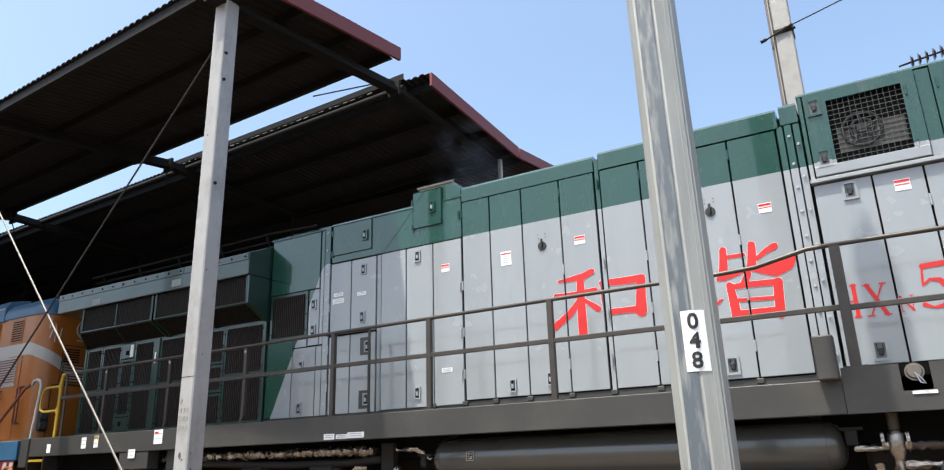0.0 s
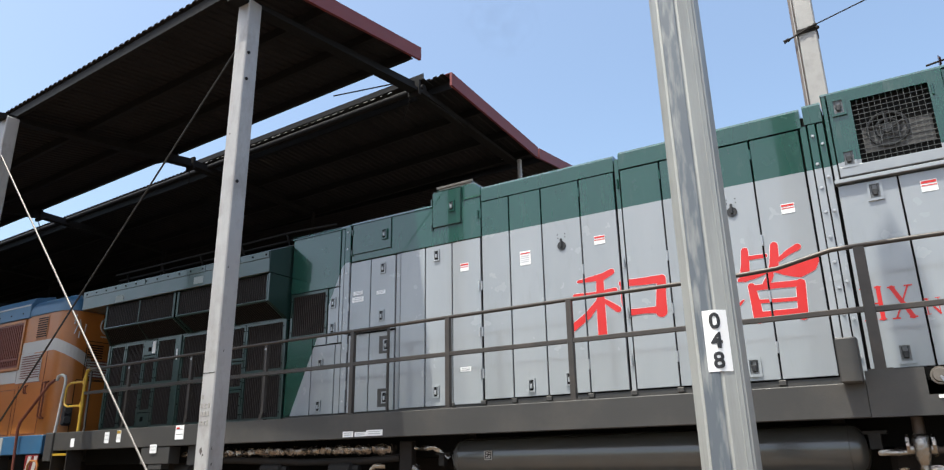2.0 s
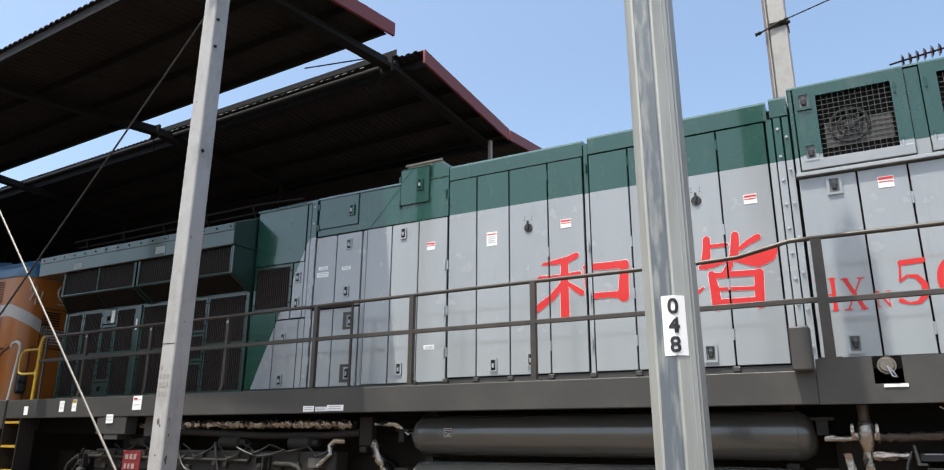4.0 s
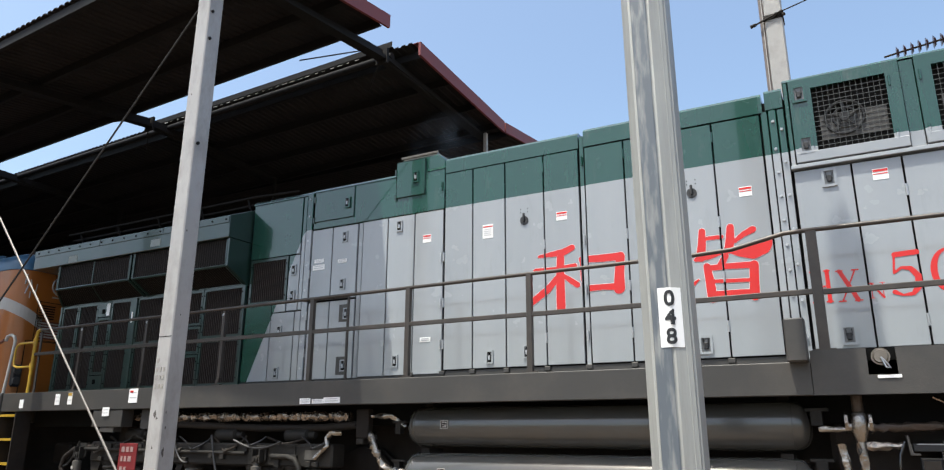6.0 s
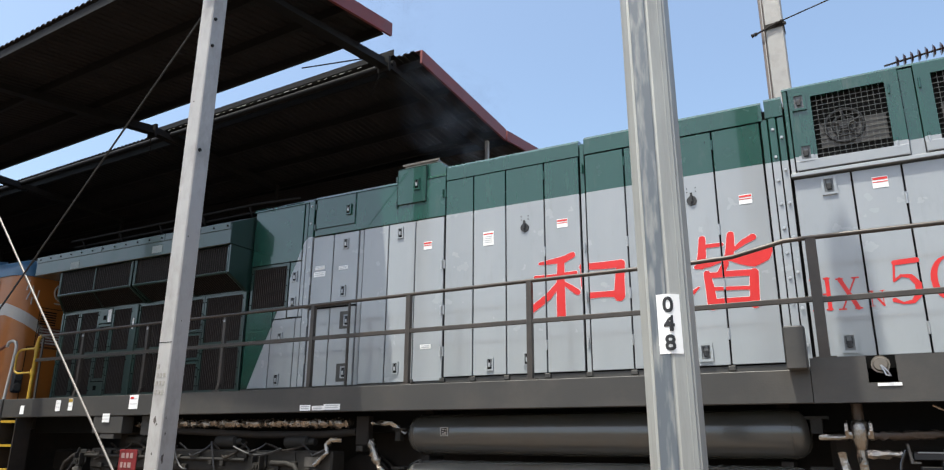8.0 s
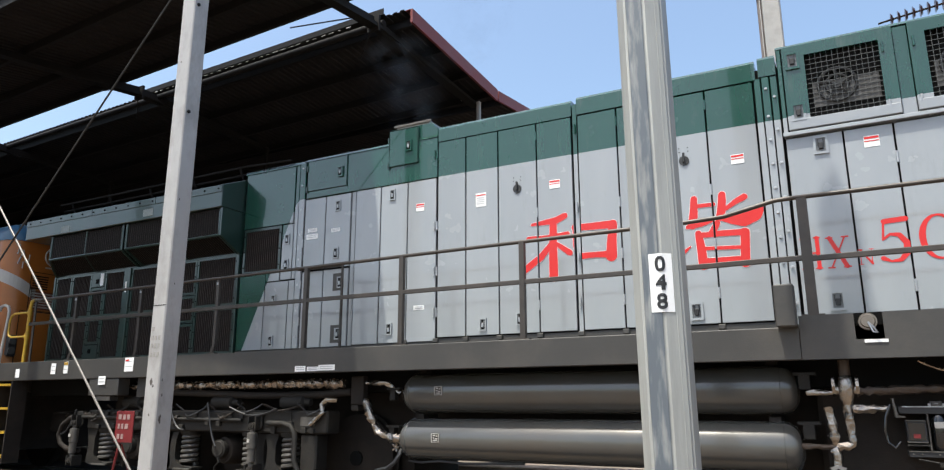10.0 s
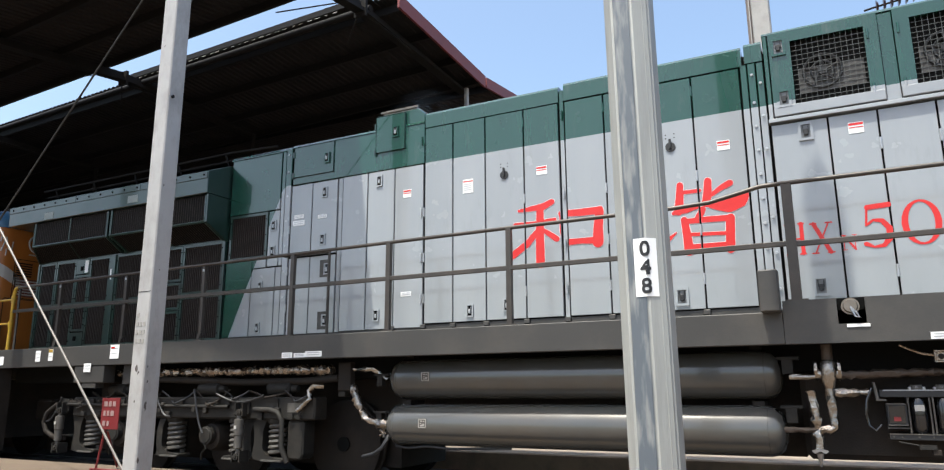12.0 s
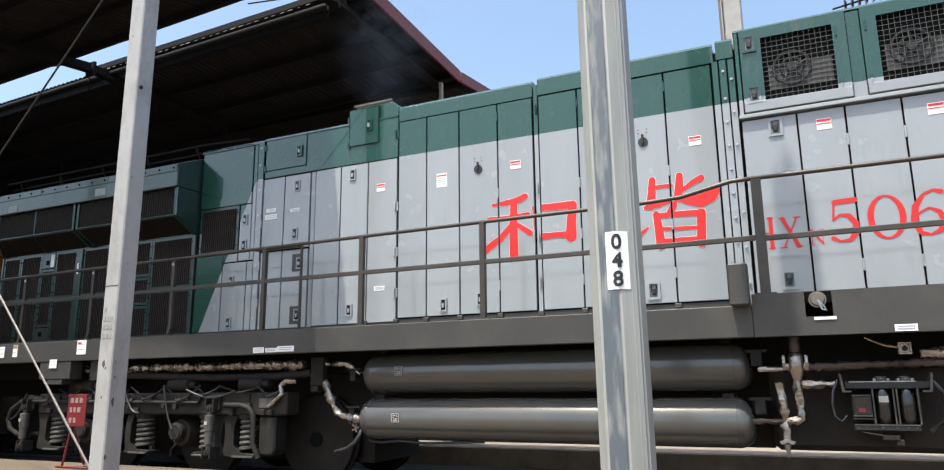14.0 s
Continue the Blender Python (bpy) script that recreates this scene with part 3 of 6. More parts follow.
# socket in the sill's notch
bm = bmesh.new()
tube(bm, [(.07, 6.83, 2.14), (.07, 6.76, 2.14)], .07, 16)
tube(bm, [(.07, 6.76, 2.14), (.07, 6.735, 2.14)], [.058, .05], 16)
sock = part("cable_socket", bm, STACK_METAL, loco, "bare metal socket with a cap", smooth=True)
bm = bmesh.new()
tube(bm, [(.07, 6.73, 2.13), (.11, 6.715, 2.08), (.13, 6.715, 2.04), (.10, 6.72, 2.05), (.07, 6.73, 2.13)], .008, 6)
part("cap_chain", bm, STEEL, sock)
# black sheet painted for the shade inside the notch
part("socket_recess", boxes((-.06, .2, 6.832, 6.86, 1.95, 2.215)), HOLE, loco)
part("socket_tag", boxes((.03, .2, S - .012, S - .006, 1.965, 1.99)), WHITE, loco)


def latch(x, z, big=False):
    """A recessed paddle latch on its plate."""
    d = door_at(x, z)
    w, t, r = (.066, .092, .024) if big else (.045, .075, .017)
    y = H - .026 if z > 4.25 and x < -4 else H - .012 if z < 4.1 or x < -.4 else H - .048
    b = bmesh.new()
    ring(b, x - w + r, x + w - r, z - t + r, z + t - r, r, y - .006, y + .014)
    plate = part("latch", b, PAINT, d, "recessed metal paddle latch")
    # flat plate; on small latches its black is the shade in the well
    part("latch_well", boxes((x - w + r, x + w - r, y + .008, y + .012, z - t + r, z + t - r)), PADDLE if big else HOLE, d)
    part("paddle", boxes((x - w * .30, x + w * .30, y - .016, y + .007, z - t * .45, z + t * .22)), INK if big else LATCH, d, bevel=.004)
    for a, c in ((-.42, -.30), (.30, .42)):
        part("latch_arm", boxes((x + w * a, x + w * c, y - .012, y + .007, z - t * .1, z + t * .62)), INK if big else PADDLE, d)


for x, z in ((-5.98, 4.56), (-4.88, 4.74), (-5.12, 4.11), (-6.0, 4.08), (-6.01, 3.43), (-5.92, 3.03), (-7.07, 2.31), (-6.87, 3.71), (-6.87, 3.35), (-5.13, 2.38),
             (-3.82, 2.37), (-3.35, 2.41), (-5.93, 2.36), (-7.06, 2.87)):
    latch(x, z)
for x, z in ((-1.41, 2.38), (-.13, 3.92), (-.14, 2.40), (-.30, 4.83), (-.29, 4.28)):
    latch(x, z, True)


# flat dark plates painted for the shaded pockets behind the two lower latches
for x, z in ((-5.955, 3.04), (-5.965, 2.36)):
    part("latch_pocket", boxes((x - .085, x + .085, H - .003, H + .002, z - .115, z + .115)), DECK_GREY, door_at(x, z))


def key_lock(x, z):
    d = door_at(x, z)
    b = bmesh.new()
    tube(b, [(x, H + .005, z), (x, H - .012, z)], .052, 16)
    k = part("key_lock", b, INK, d, "black round turn lock", smooth=True)
    part("key_lever", boxes((x - .012, x + .012, H - .03, H - .0125, z - .02, z + .085)), INK, d, bevel=.004)
    b = bmesh.new()
    for dx in (-.045, .045):
        for dz in (.1, .14):
            tube(b, [(x + dx, H + .004, z + dz), (x + dx, H - .004, z + dz)], .007, 6)
    part("pilot_hole", b, INK, d)


for x, z in ((-3.36, 3.94), (-1.43, 3.97)):
    key_lock(x, z)
for x, z in ((-3.36, 4.60), (-1.43, 4.62)):
    b = bmesh.new()
    for dx in (-.04, .04):
        for dz in (0, .04):
            tube(b, [(x + dx, H + .004, z + dz), (x + dx, H - .003, z + dz)], .006, 6)
    part("pilot_hole", b, INK, door_at(x, z))


def sticker(x, z, w, h, style="", y=H, parent=None):
    d = parent or door_at(x, z)
    s = part("sticker", boxes((x - w / 2, x + w / 2, y - .004, y + .001, z - h / 2, z + h / 2)), WHITE, d, "white notice sticker")
    under = s if d is loco else d
    if style == "warning":
        part("red_band", boxes((x - w / 2 + .004, x + w / 2 - .004, y - .007, y - .003, z + h * .22, z + h * .42)), RED, under)
        part("red_line", boxes((x - w / 2 + .004, x + w / 2 - .004, y - .007, y - .003, z - .02 * h, z + .06 * h)), RED, under)
    if style == "notice":
        part("red_line", boxes((x - w / 2 + .006, x + w / 2 - .006, y - .007, y - .003, z + h * .30, z + h * .38)), RED, under)
        for k in range(4):
            part("print_line", boxes((x - w * .38, x + w * .34, y - .007, y - .003, z + h * (.14 - .14 * k) - .003, z + h * (.14 - .14 * k) + .003)), LATCH, under)
    if style == "text":
        for k in range(2):
            part("print_line", boxes((x - w * .38, x + w * .38, y - .007, y - .003, z + h * (.22 - .36 * k) - .004, z + h * (.22 - .36 * k) + .004)), LATCH, under)


for x, z, w, h, st in ((-4.70, 3.89, .12, .1, "warning"), (-3.84, 3.87, .14, .17, "notice"), (-2.89, 3.93, .13, .1, "warning"), (-.90, 3.905, .125, .1, "warning"),
                       (.30, 3.885, .13, .11, "warning"), (1.22, 3.88, .13, .11, "warning"), (-6.43, 3.79, .16, .05, "text"), (-6.43, 3.70, .20, .07, "text"),
                       (-6.03, 3.75, .15, .05, "text"), (-4.70, 2.62, .15, .055, "text")):
    sticker(x, z, w, h, st)
for x, z, w, h, st in ((-10.76, 2.0, .11, .16, "text"), (-10.46, 2.01, .10, .17, "text"), (-9.05, 2.02, .18, .19, "text"), (-9.60, 1.81, .15, .12, "text"),
                       (-5.95, 1.89, .16, .065, "text"), (-5.76, 1.885, .17, .05, "text"), (-5.55, 1.895, .24, .065, "text"), (.69, 1.875, .16, .055, "text"), (-11.66, 1.95, .10, .13, "")):
    sticker(x, z, w, h, st, S - .004, loco)
b = bmesh.new()
box(b, -9.12, -9.05, S - .011, S - .007, 2.06, 2.09)
part("red_band", b, RED, loco)
part("yellow_band", boxes((-10.505, -10.415, S - .011, S - .0085, 2.045, 2.09)), YELLOW, loco)

# hinges on the seams, bolts on the strips, clips at the foot of the doors
for x in (-4.45, -3.11, -2.63, -2.14, -1.18, .49, .96, 1.45, -4.49, -6.59):
    for z in (2.55, 3.05, 3.62, 4.55) if x < -.4 else (2.5, 3.7):
        if (x == -6.59 and z > 4.2) or (x == -3.11 and z == 3.05):
            continue
        b = bmesh.new()
        tube(b, [(x, H - .006, z - .055), (x, H - .006, z + .055)], .011, 8)
        part("hinge", b, PAINT if z > 4.2 else LATCH, loco)
for x in (-4.9, -4.46, -4.05, -3.61, -3.11, -2.63, -2.14, -1.66, -1.18):
    part("door_clip", boxes((x - .035, x + .035, H - .012, H + .02, 2.19, 2.24)), DECK_GREY, loco, bevel=.006)
for x, zs in ((-6.64, (2.35, 2.7, 3.05, 3.4, 3.75, 4.1, 4.45, 4.7)), (-.57, (2.3, 2.55, 2.8, 3.05, 3.3, 3.55, 3.8, 4.05, 4.3, 4.6)), (-.495, (2.4, 2.75, 3.1, 3.45, 3.8, 4.15, 4.5))):
    for z in zs:
        bolt(x, H - .008, z, loco, LATCH, .018)
for z in (4.38, 4.68):
    for x in (-6.56,):
        part("hinge", boxes((x - .012, x + .012, H - .02, H - .009, z - .04, z + .04)), GREEN, loco)
for z in (4.5, 4.85):
    part("hinge", boxes((-5.205, -5.185, H - .024, H - .013, z - .04, z + .04)), GREEN, loco)


# ---- painted lettering ----
def ribbon(b, pts, y, grow=0.0):
    """One brush stroke: a band of changing width with round ends, 2 mm thick."""
    pts = [(Vector((x, z)), w / 2 + grow) for x, z, w in pts]
    fine = []
    for (p, a), (q, c) in zip(pts, pts[1:]):
        fine += [(p.lerp(q, k / 4), a + (c - a) * k / 4) for k in range(4)]
    fine.append(pts[-1])
    left, right = [], []
    for i, (p, w) in enumerate(fine):
        d = (fine[min(i + 1, len(fine) - 1)][0] - fine[max(i - 1, 0)][0]).normalized()
        nrm = Vector((-d.y, d.x))
        left.append(p + nrm * w)
        right.append(p - nrm * w)

    def cap_end(p, w, d):
        a0 = math.atan2(d.y, d.x)
        return [p + Vector((math.cos(a0 + a), math.sin(a0 + a))) * w for a in (math.pi / 2 - math.pi * k / 6 for k in range(1, 6))]

    d1 = (fine[-1][0] - fine[-2][0]).normalized()
    d0 = (fine[0][0] - fine[1][0]).normalized()
    n = len(left)
    lv = [b.verts.new((v.x, y, v.y)) for v in left]
    rv = [b.verts.new((v.x, y, v.y)) for v in right]
    for i in range(n - 1):
        b.faces.new((lv[i], lv[i + 1], rv[i + 1], rv[i]))
    e1 = [b.verts.new((v.x, y, v.y)) for v in cap_end(fine[-1][0], fine[-1][1], d1)]
    b.faces.new([lv[-1], *e1, rv[-1]])
    e0 = [b.verts.new((v.x, y, v.y)) for v in cap_end(fine[0][0], fine[0][1], d0)]
    b.faces.new([rv[0], *e0, lv[0]])


GLYPH_A = (
    ((-3.18, 3.48, .034), (-3.02, 3.49, .062), (-2.88, 3.5, .082), (-2.78, 3.54, .072)), ((-3.23, 3.32, .053), (-3.0, 3.32, .038), (-2.75, 3.33, .053)),
    ((-2.92, 3.49, .086), (-2.93, 3.18, .101), (-2.93, 2.85, .106)), ((-2.93, 3.25, .062), (-3.08, 3.09, .082), (-3.28, 2.96, .082)),
    ((-2.89, 3.23, .043), (-2.81, 3.17, .062), (-2.73, 3.11, .067)), ((-2.65, 3.38, .086), (-2.65, 3.19, .086), (-2.62, 3.02, .058)),
    ((-2.67, 3.39, .072), (-2.45, 3.38, .082), (-2.26, 3.38, .086)), ((-2.23, 3.38, .096), (-2.25, 3.2, .106), (-2.26, 3.03, .125)),
    ((-2.63, 3.06, .072), (-2.44, 3.06, .062), (-2.25, 3.05, .082)))
GLYPH_B = (
    ((-1.36, 3.54, .069), (-1.37, 3.41, .081), (-1.39, 3.27, .1)), ((-1.35, 3.46, .042), (-1.17, 3.46, .042)),
    ((-1.44, 3.25, .046), (-1.31, 3.27, .065), (-1.19, 3.29, .031)), ((-1.08, 3.55, .073), (-1.09, 3.44, .084), (-1.11, 3.32, .088)),
    ((-.87, 3.5, .069), (-.96, 3.46, .058), (-1.05, 3.4, .042)), ((-1.12, 3.33, .077), (-1.01, 3.28, .088), (-.89, 3.265, .14), (-.78, 3.31, .14), (-.70, 3.39, .05)),
    ((-1.15, 3.26, .065), (-1.2, 3.17, .073)), ((-1.34, 3.17, .069), (-1.32, 3.01, .088), (-1.31, 2.84, .096)))
GLYPH_C = (
    ((-.89, 3.14, .088), (-.9, 2.99, .088), (-.91, 2.83, .092)), ((-1.34, 3.15, .058), (-1.12, 3.15, .061), (-.88, 3.14, .065)),
    ((-1.29, 3.01, .038), (-.93, 2.99, .038)), ((-1.31, 2.88, .058), (-.91, 2.87, .065)), ((-1.43, 3.04, .019), (-1.52, 2.97, .05), (-1.59, 2.9, .046)),
    ((-1.63, 3.26, .054), (-1.6, 3.11, .065), (-1.59, 2.9, .058)), ((-1.63, 3.53, .058), (-1.6, 3.46, .069)))
def paint_strokes(glyph, spans):
    """Each stroke is laid on the doors that it crosses, cut where the doors part."""
    for k, st in enumerate(glyph):
        for name, mat, y, grow in (("stroke_edging", EDGING, H - .0024 - k * .00003, .004), ("brush_stroke", RED, H - .0044 - k * .00004, 0)):
            for x0, x1 in spans:
                b = bmesh.new()
                ribbon(b, st, y, grow)
                for x, way in ((x0 + .010, -1), (x1 - .010, 1)):
                    bmesh.ops.bisect_plane(b, geom=b.verts[:] + b.edges[:] + b.faces[:], plane_co=(x, 0, 0), plane_no=(way, 0, 0), clear_outer=True)
                if b.faces:
                    part(name, b, mat, door_at((x0 + x1) / 2, 3.2), "red brush-style painted stroke" if mat is RED else "")
                else:
                    b.free()


paint_strokes(GLYPH_A, ((-3.61, -3.11), (-3.11, -2.67), (-2.60, -2.14), (-2.14, -1.66)))
paint_strokes(GLYPH_B + GLYPH_C, ((-2.14, -1.66), (-1.66, -1.18), (-1.18, -.69)))


def lettering(text, x, z, height, mat, parent, y, depth=.0015, stretch=1.0, centre=False, name="letter", bold=0.0):
    """Built-in font, upright on a wall that faces -y."""
    cu = bpy.data.curves.new(name, "FONT")
    cu.body, cu.size, cu.extrude = text, height / .73, depth
    cu.offset = bold
    ob = bpy.data.objects.new(name, cu)
    me = bpy.data.meshes.new_from_object(ob)
    bpy.data.objects.remove(ob)
    bpy.data.curves.remove(cu)
    b = bmesh.new()
    b.from_mesh(me)
    bpy.data.meshes.remove(me)
    xs = [v.co.x for v in b.verts]
    mid = (min(xs) + max(xs)) / 2 if centre else min(xs)
    for v in b.verts:
        v.co = Vector((x + (v.co.x - mid) * stretch, y - v.co.z, z + v.co.y))
    return part(name, b, mat, parent)


def serif_digit(ch, x, z, hgt, w):
    """Tall figures and letters with thick and thin strokes and foot serifs."""
    b = bmesh.new()
    th, tn = hgt * .13, hgt * .045
    y = H - .004
    X = lambda u: x + u * w
    Z = lambda v: z + v * hgt
    if ch == "0":
        for half in (0, 1):
            ribbon(b, [(X(.5 + .46 * math.cos(a)), Z(.5 + .48 * math.sin(a)), tn + (th - tn) * abs(math.cos(a)) ** 1.5) for a in (math.pi * (half + k / 12) for k in range(13))],
                   y - half * .0003)
    if ch == "6":
        ribbon(b, [(X(.92), Z(.93), th * .8), (X(.7), Z(.98), tn), (X(.42), Z(.9), tn * 1.4), (X(.15), Z(.65), th), (X(.08), Z(.35), th * 1.1), (X(.22), Z(.08), th * .8), (X(.5), Z(.02), tn)], y)
        ribbon(b, [(X(.5), Z(.02), tn), (X(.78), Z(.1), th * .8), (X(.92), Z(.3), th), (X(.82), Z(.5), th * .8), (X(.55), Z(.6), tn), (X(.28), Z(.52), tn), (X(.14), Z(.42), tn)], y - .0003)
    if ch == "5":
        ribbon(b, [(X(.2), Z(.93), th * .9), (X(.92), Z(.95), th * .9)], y)
        ribbon(b, [(X(.18), Z(.95), tn), (X(.1), Z(.52), tn)], y - .0003)
        ribbon(b, [(X(.1), Z(.52), tn), (X(.35), Z(.63), tn * 1.3), (X(.65), Z(.6), th * .8), (X(.86), Z(.42), th), (X(.85), Z(.2), th), (X(.62), Z(.04), th * .7), (X(.3), Z(.02), tn),
                   (X(.04), Z(.1), th * .8)], y - .0006)
    if ch in "HN":
        ribbon(b, [(X(.12), Z(.02), th * (.9 if ch == "H" else .4)), (X(.12), Z(.98), th * (.9 if ch == "H" else .4))], y)
        ribbon(b, [(X(.88), Z(.02), th * (.9 if ch == "H" else .4)), (X(.88), Z(.98), th * (.9 if ch == "H" else .4))], y)
        ribbon(b, [(X(.12), Z(.5), tn), (X(.88), Z(.5), tn)] if ch == "H" else [(X(.12), Z(.98), th), (X(.88), Z(.02), th)], y - .0003)
    if ch == "X":
        ribbon(b, [(X(.15), Z(.98), th), (X(.85), Z(.02), th)], y)
        ribbon(b, [(X(.85), Z(.98), tn), (X(.15), Z(.02), tn)], y - .0003)
    if ch in "HXN":
        for u in (.13, .87):
            for v in (.01, .99):
                if not (ch == "N" and v < .5 and u > .5):
                    ribbon(b, [(X(u - .15), Z(v), tn), (X(u + .15), Z(v), tn)], y - .0006)
    return part("painted_letter", b, RED, loco, "red painted serif letter")


for ch, x, z, hh, w in (("H", -.40, 2.715, .30, .16), ("X", -.18, 2.71, .29, .18), ("N", .075, 2.72, .14, .12), ("5", .26, 2.72, .41, .24), ("0", .58, 2.715, .41, .28),
                        ("6", .91, 2.715, .42, .27)):
    serif_digit(ch, x, z, hh, w)

# ---- locomotive underside ----
part("underframe", boxes((-12.2, 8.8, 7.32, 9.28, 1.62, 1.995)), BLACK, loco)
part("gear_block", boxes((-10.6, -4.95, 7.75, 8.85, .55, 1.615)), UNDER, loco)
part("belly_box", boxes((-4.9, -.41, 7.6, 9.0, .85, 1.615)), UNDER, loco)
part("fuel_tank", boxes((-.40, 5.2, 7.25, 9.35, .86, 1.615)), UNDER, loco, bevel=.05)


def air_tank(cy, cz):
    b = bmesh.new()
    r = .225
    x0, x1 = -4.72, -.52
    prof = [(0, .02), (.01, .10), (.04, .17), (.09, .21), (.15, r)]
    pts = [(x0 + d, rr) for d, rr in prof] + [(x1 - d, rr) for d, rr in reversed(prof)]
    tube(b, [(x, cy, cz) for x, _ in pts], [rr for _, rr in pts], 32)
    t = part("air_reservoir", b, TANK, loco, "dark grey painted air reservoir", smooth=True)
    for x in (x0 + .15, x1 - .15):
        b = bmesh.new()
        ring_pts = [(x, cy + (r + .001) * math.cos(a), cz + (r + .001) * math.sin(a)) for a in (2 * math.pi * k / 32 for k in range(33))]
        tube(b, ring_pts, .004, 5)
        part("weld_seam", b, TANK, t)
    b = bmesh.new()
    ring(b, -4.215, -4.135, cz - .02, cz + .06, .006, cy - r - .006, cy - r + .03)
    plate = part("data_plate", b, CARD, t, "small riveted data plate")
    part("plate_face", boxes((-4.215, -4.135, cy - r - .003, cy - r + .03, cz - .02, cz + .06)), BOGIE, t)
    for dx, dz, w in ((.012, .045, .03), (.05, .04, .02), (.012, .02, .02), (.04, .012, .03), (.015, -.005, .05)):
        part("plate_mark", boxes((-4.215 + dx, -4.215 + dx + w, cy - r - .005, cy - r - .0035, cz + dz - .006, cz + dz + .006)), CARD, t)
    for x in (-4.5, -.75):
        b = boxes((x - .05, x + .05, cy - .02, cy + .3, cz + .1, cz + .26))
        part("bracket", b, UNDER, t)


air_tank(7.22, 1.60)
air_tank(7.16, 1.10)
for z0 in (1.62, 1.20):
    b = bmesh.new()
    box(b, -.56, -.38, 7.02, 7.2, z0 + .1, z0 + .125)
    box(b, -.52, -.43, 7.02, 7.16, z0 - .02, z0 + .099)
    part("tank_bracket", b, BOGIE, loco)
    b = bmesh.new()
    box(b, -4.88, -4.70, 7.02, 7.2, z0 + .02, z0 + .04)
    box(b, -4.85, -4.78, 7.04, 7.12, z0 - .1, z0 + .019)
    part("tank_bracket", b, BOGIE, loco)


def lagged(pts, r, seed, lump=.22, parent=None, name="lagged_pipe", mat=None):
    """A pipe wrapped in foil in short uneven windings."""
    rng = random.Random(seed)
    pts = [Vector(p) for p in pts]
    fine, rad = [], []
    for p, q in zip(pts, pts[1:]):
        n = max(2, int((q - p).length / .035))
        for k in range(n):
            fine.append(p.lerp(q, k / n))
            rad.append(r * (1 + lump * (rng.random() - .5) - (.28 if rng.random() < .22 else 0)))
    fine.append(pts[-1])
    rad.append(r)
    b = bmesh.new()
    tube(b, fine, rad, 10)
    for v in b.verts:
        v.co += Vector((noise.noise(v.co * 31), noise.noise(v.co * 31 + Vector((9, 0, 0))), noise.noise(v.co * 31 + Vector((0, 9, 0))))) * r * .42
    return part(name, b, mat or WRAP, parent or loco, "foil-wrapped lagged pipe", smooth=True)


lagged([(-9.3, 7.05, 1.74), (-7.2, 7.05, 1.725), (-5.5, 7.05, 1.72)], .055, 3, .45)
lagged([(-5.18, 7.05, 1.715), (-4.9, 7.05, 1.715), (-4.74, 7.1, 1.60)], .034, 4, mat=FOIL)
lagged([(-5.2, 7.06, 1.52), (-5.14, 7.03, 1.42), (-5.07, 7.02, 1.29), (-4.98, 7.02, 1.17), (-4.86, 7.03, 1.115), (-4.70, 7.1, 1.09)], .055, 5, .35, mat=FOIL)
lagged([(-5.58, 7.0, 1.52), (-5.70, 6.95, 1.53), (-5.75, 6.93, 1.47), (-5.72, 6.92, 1.38), (-5.80, 6.91, 1.31), (-5.88, 6.9, 1.24)], .03, 6, mat=FOIL)
b = bmesh.new()
tube(b, [(-9.2, 7.06, 1.63), (-8.4, 7.06, 1.635), (-6.93, 7.06, 1.585), (-5.9, 7.06, 1.59), (-5.4, 7.06, 1.62)], .045, 10)
part("air_pipe", b, UNDER, loco, smooth=True)
part("hanger_bracket", boxes((-5.38, -5.2, 7.0, 7.1, 1.47, 1.80)), UNDER, loco, bevel=.01)
part("hanger_block", boxes((-5.37, -5.27, 7.0, 7.12, 1.40, 1.465)), BOGIE, loco, bevel=.01)
# valves and pipes beside the reservoirs
lagged([(-.46, 7.0, 1.57), (-.24, 7.0, 1.57)], .03, 7, .1, mat=FOIL)
lagged([(-.16, 7.0, 1.53), (-.155, 7.0, 1.40), (-.15, 7.0, 1.22), (-.14, 7.0, 1.14), (-.26, 7.0, 1.12)], .042, 8, .35, mat=FOIL)
lagged([(-.26, 7.0, 1.12), (-.55, 7.05, 1.12)], .027, 13, .2, mat=OLD_WRAP)
b = bmesh.new()
tube(b, [(-.15, 7.0, 1.70), (-.15, 7.0, 1.84)], .045, 10)
part("riser", b, OLD_WRAP, loco, smooth=True)
lagged([(-.3, 7.0, 1.45), (-.285, 7.0, 1.25), (-.27, 7.0, 1.05), (-.275, 7.0, .95)], .042, 9, .4, mat=FOIL)
lagged([(-.06, 7.0, 1.58), (.3, 7.06, 1.59), (.8, 7.1, 1.60), (1.6, 7.1, 1.61)], .036, 10, mat=OLD_WRAP)
lagged([(-.12, 7.02, 1.43), (.14, 7.04, 1.44)], .036, 11, .5, mat=FOIL)
lagged([(.8, 7.1, 1.68), (1.6, 7.1, 1.7)], .05, 12)
b = bmesh.new()
tube(b, [(-.15, 6.98, 1.71), (-.15, 6.98, 1.69), (-.15, 6.98, 1.60), (-.155, 6.98, 1.52), (-.155, 6.98, 1.47)], [.045, .065, .075, .06, .04], 14)
tube(b, [(-.25, 6.98, 1.59), (-.05, 6.98, 1.59)], .045, 10)
for ex in (-.245, -.065):
    tube(b, [(ex - .012, 6.98, 1.62), (ex + .012, 6.98, 1.62)], .088, 8)
part("drain_valve", b, FOIL, loco, "silver-grey cast valve", smooth=True)
b = bmesh.new()
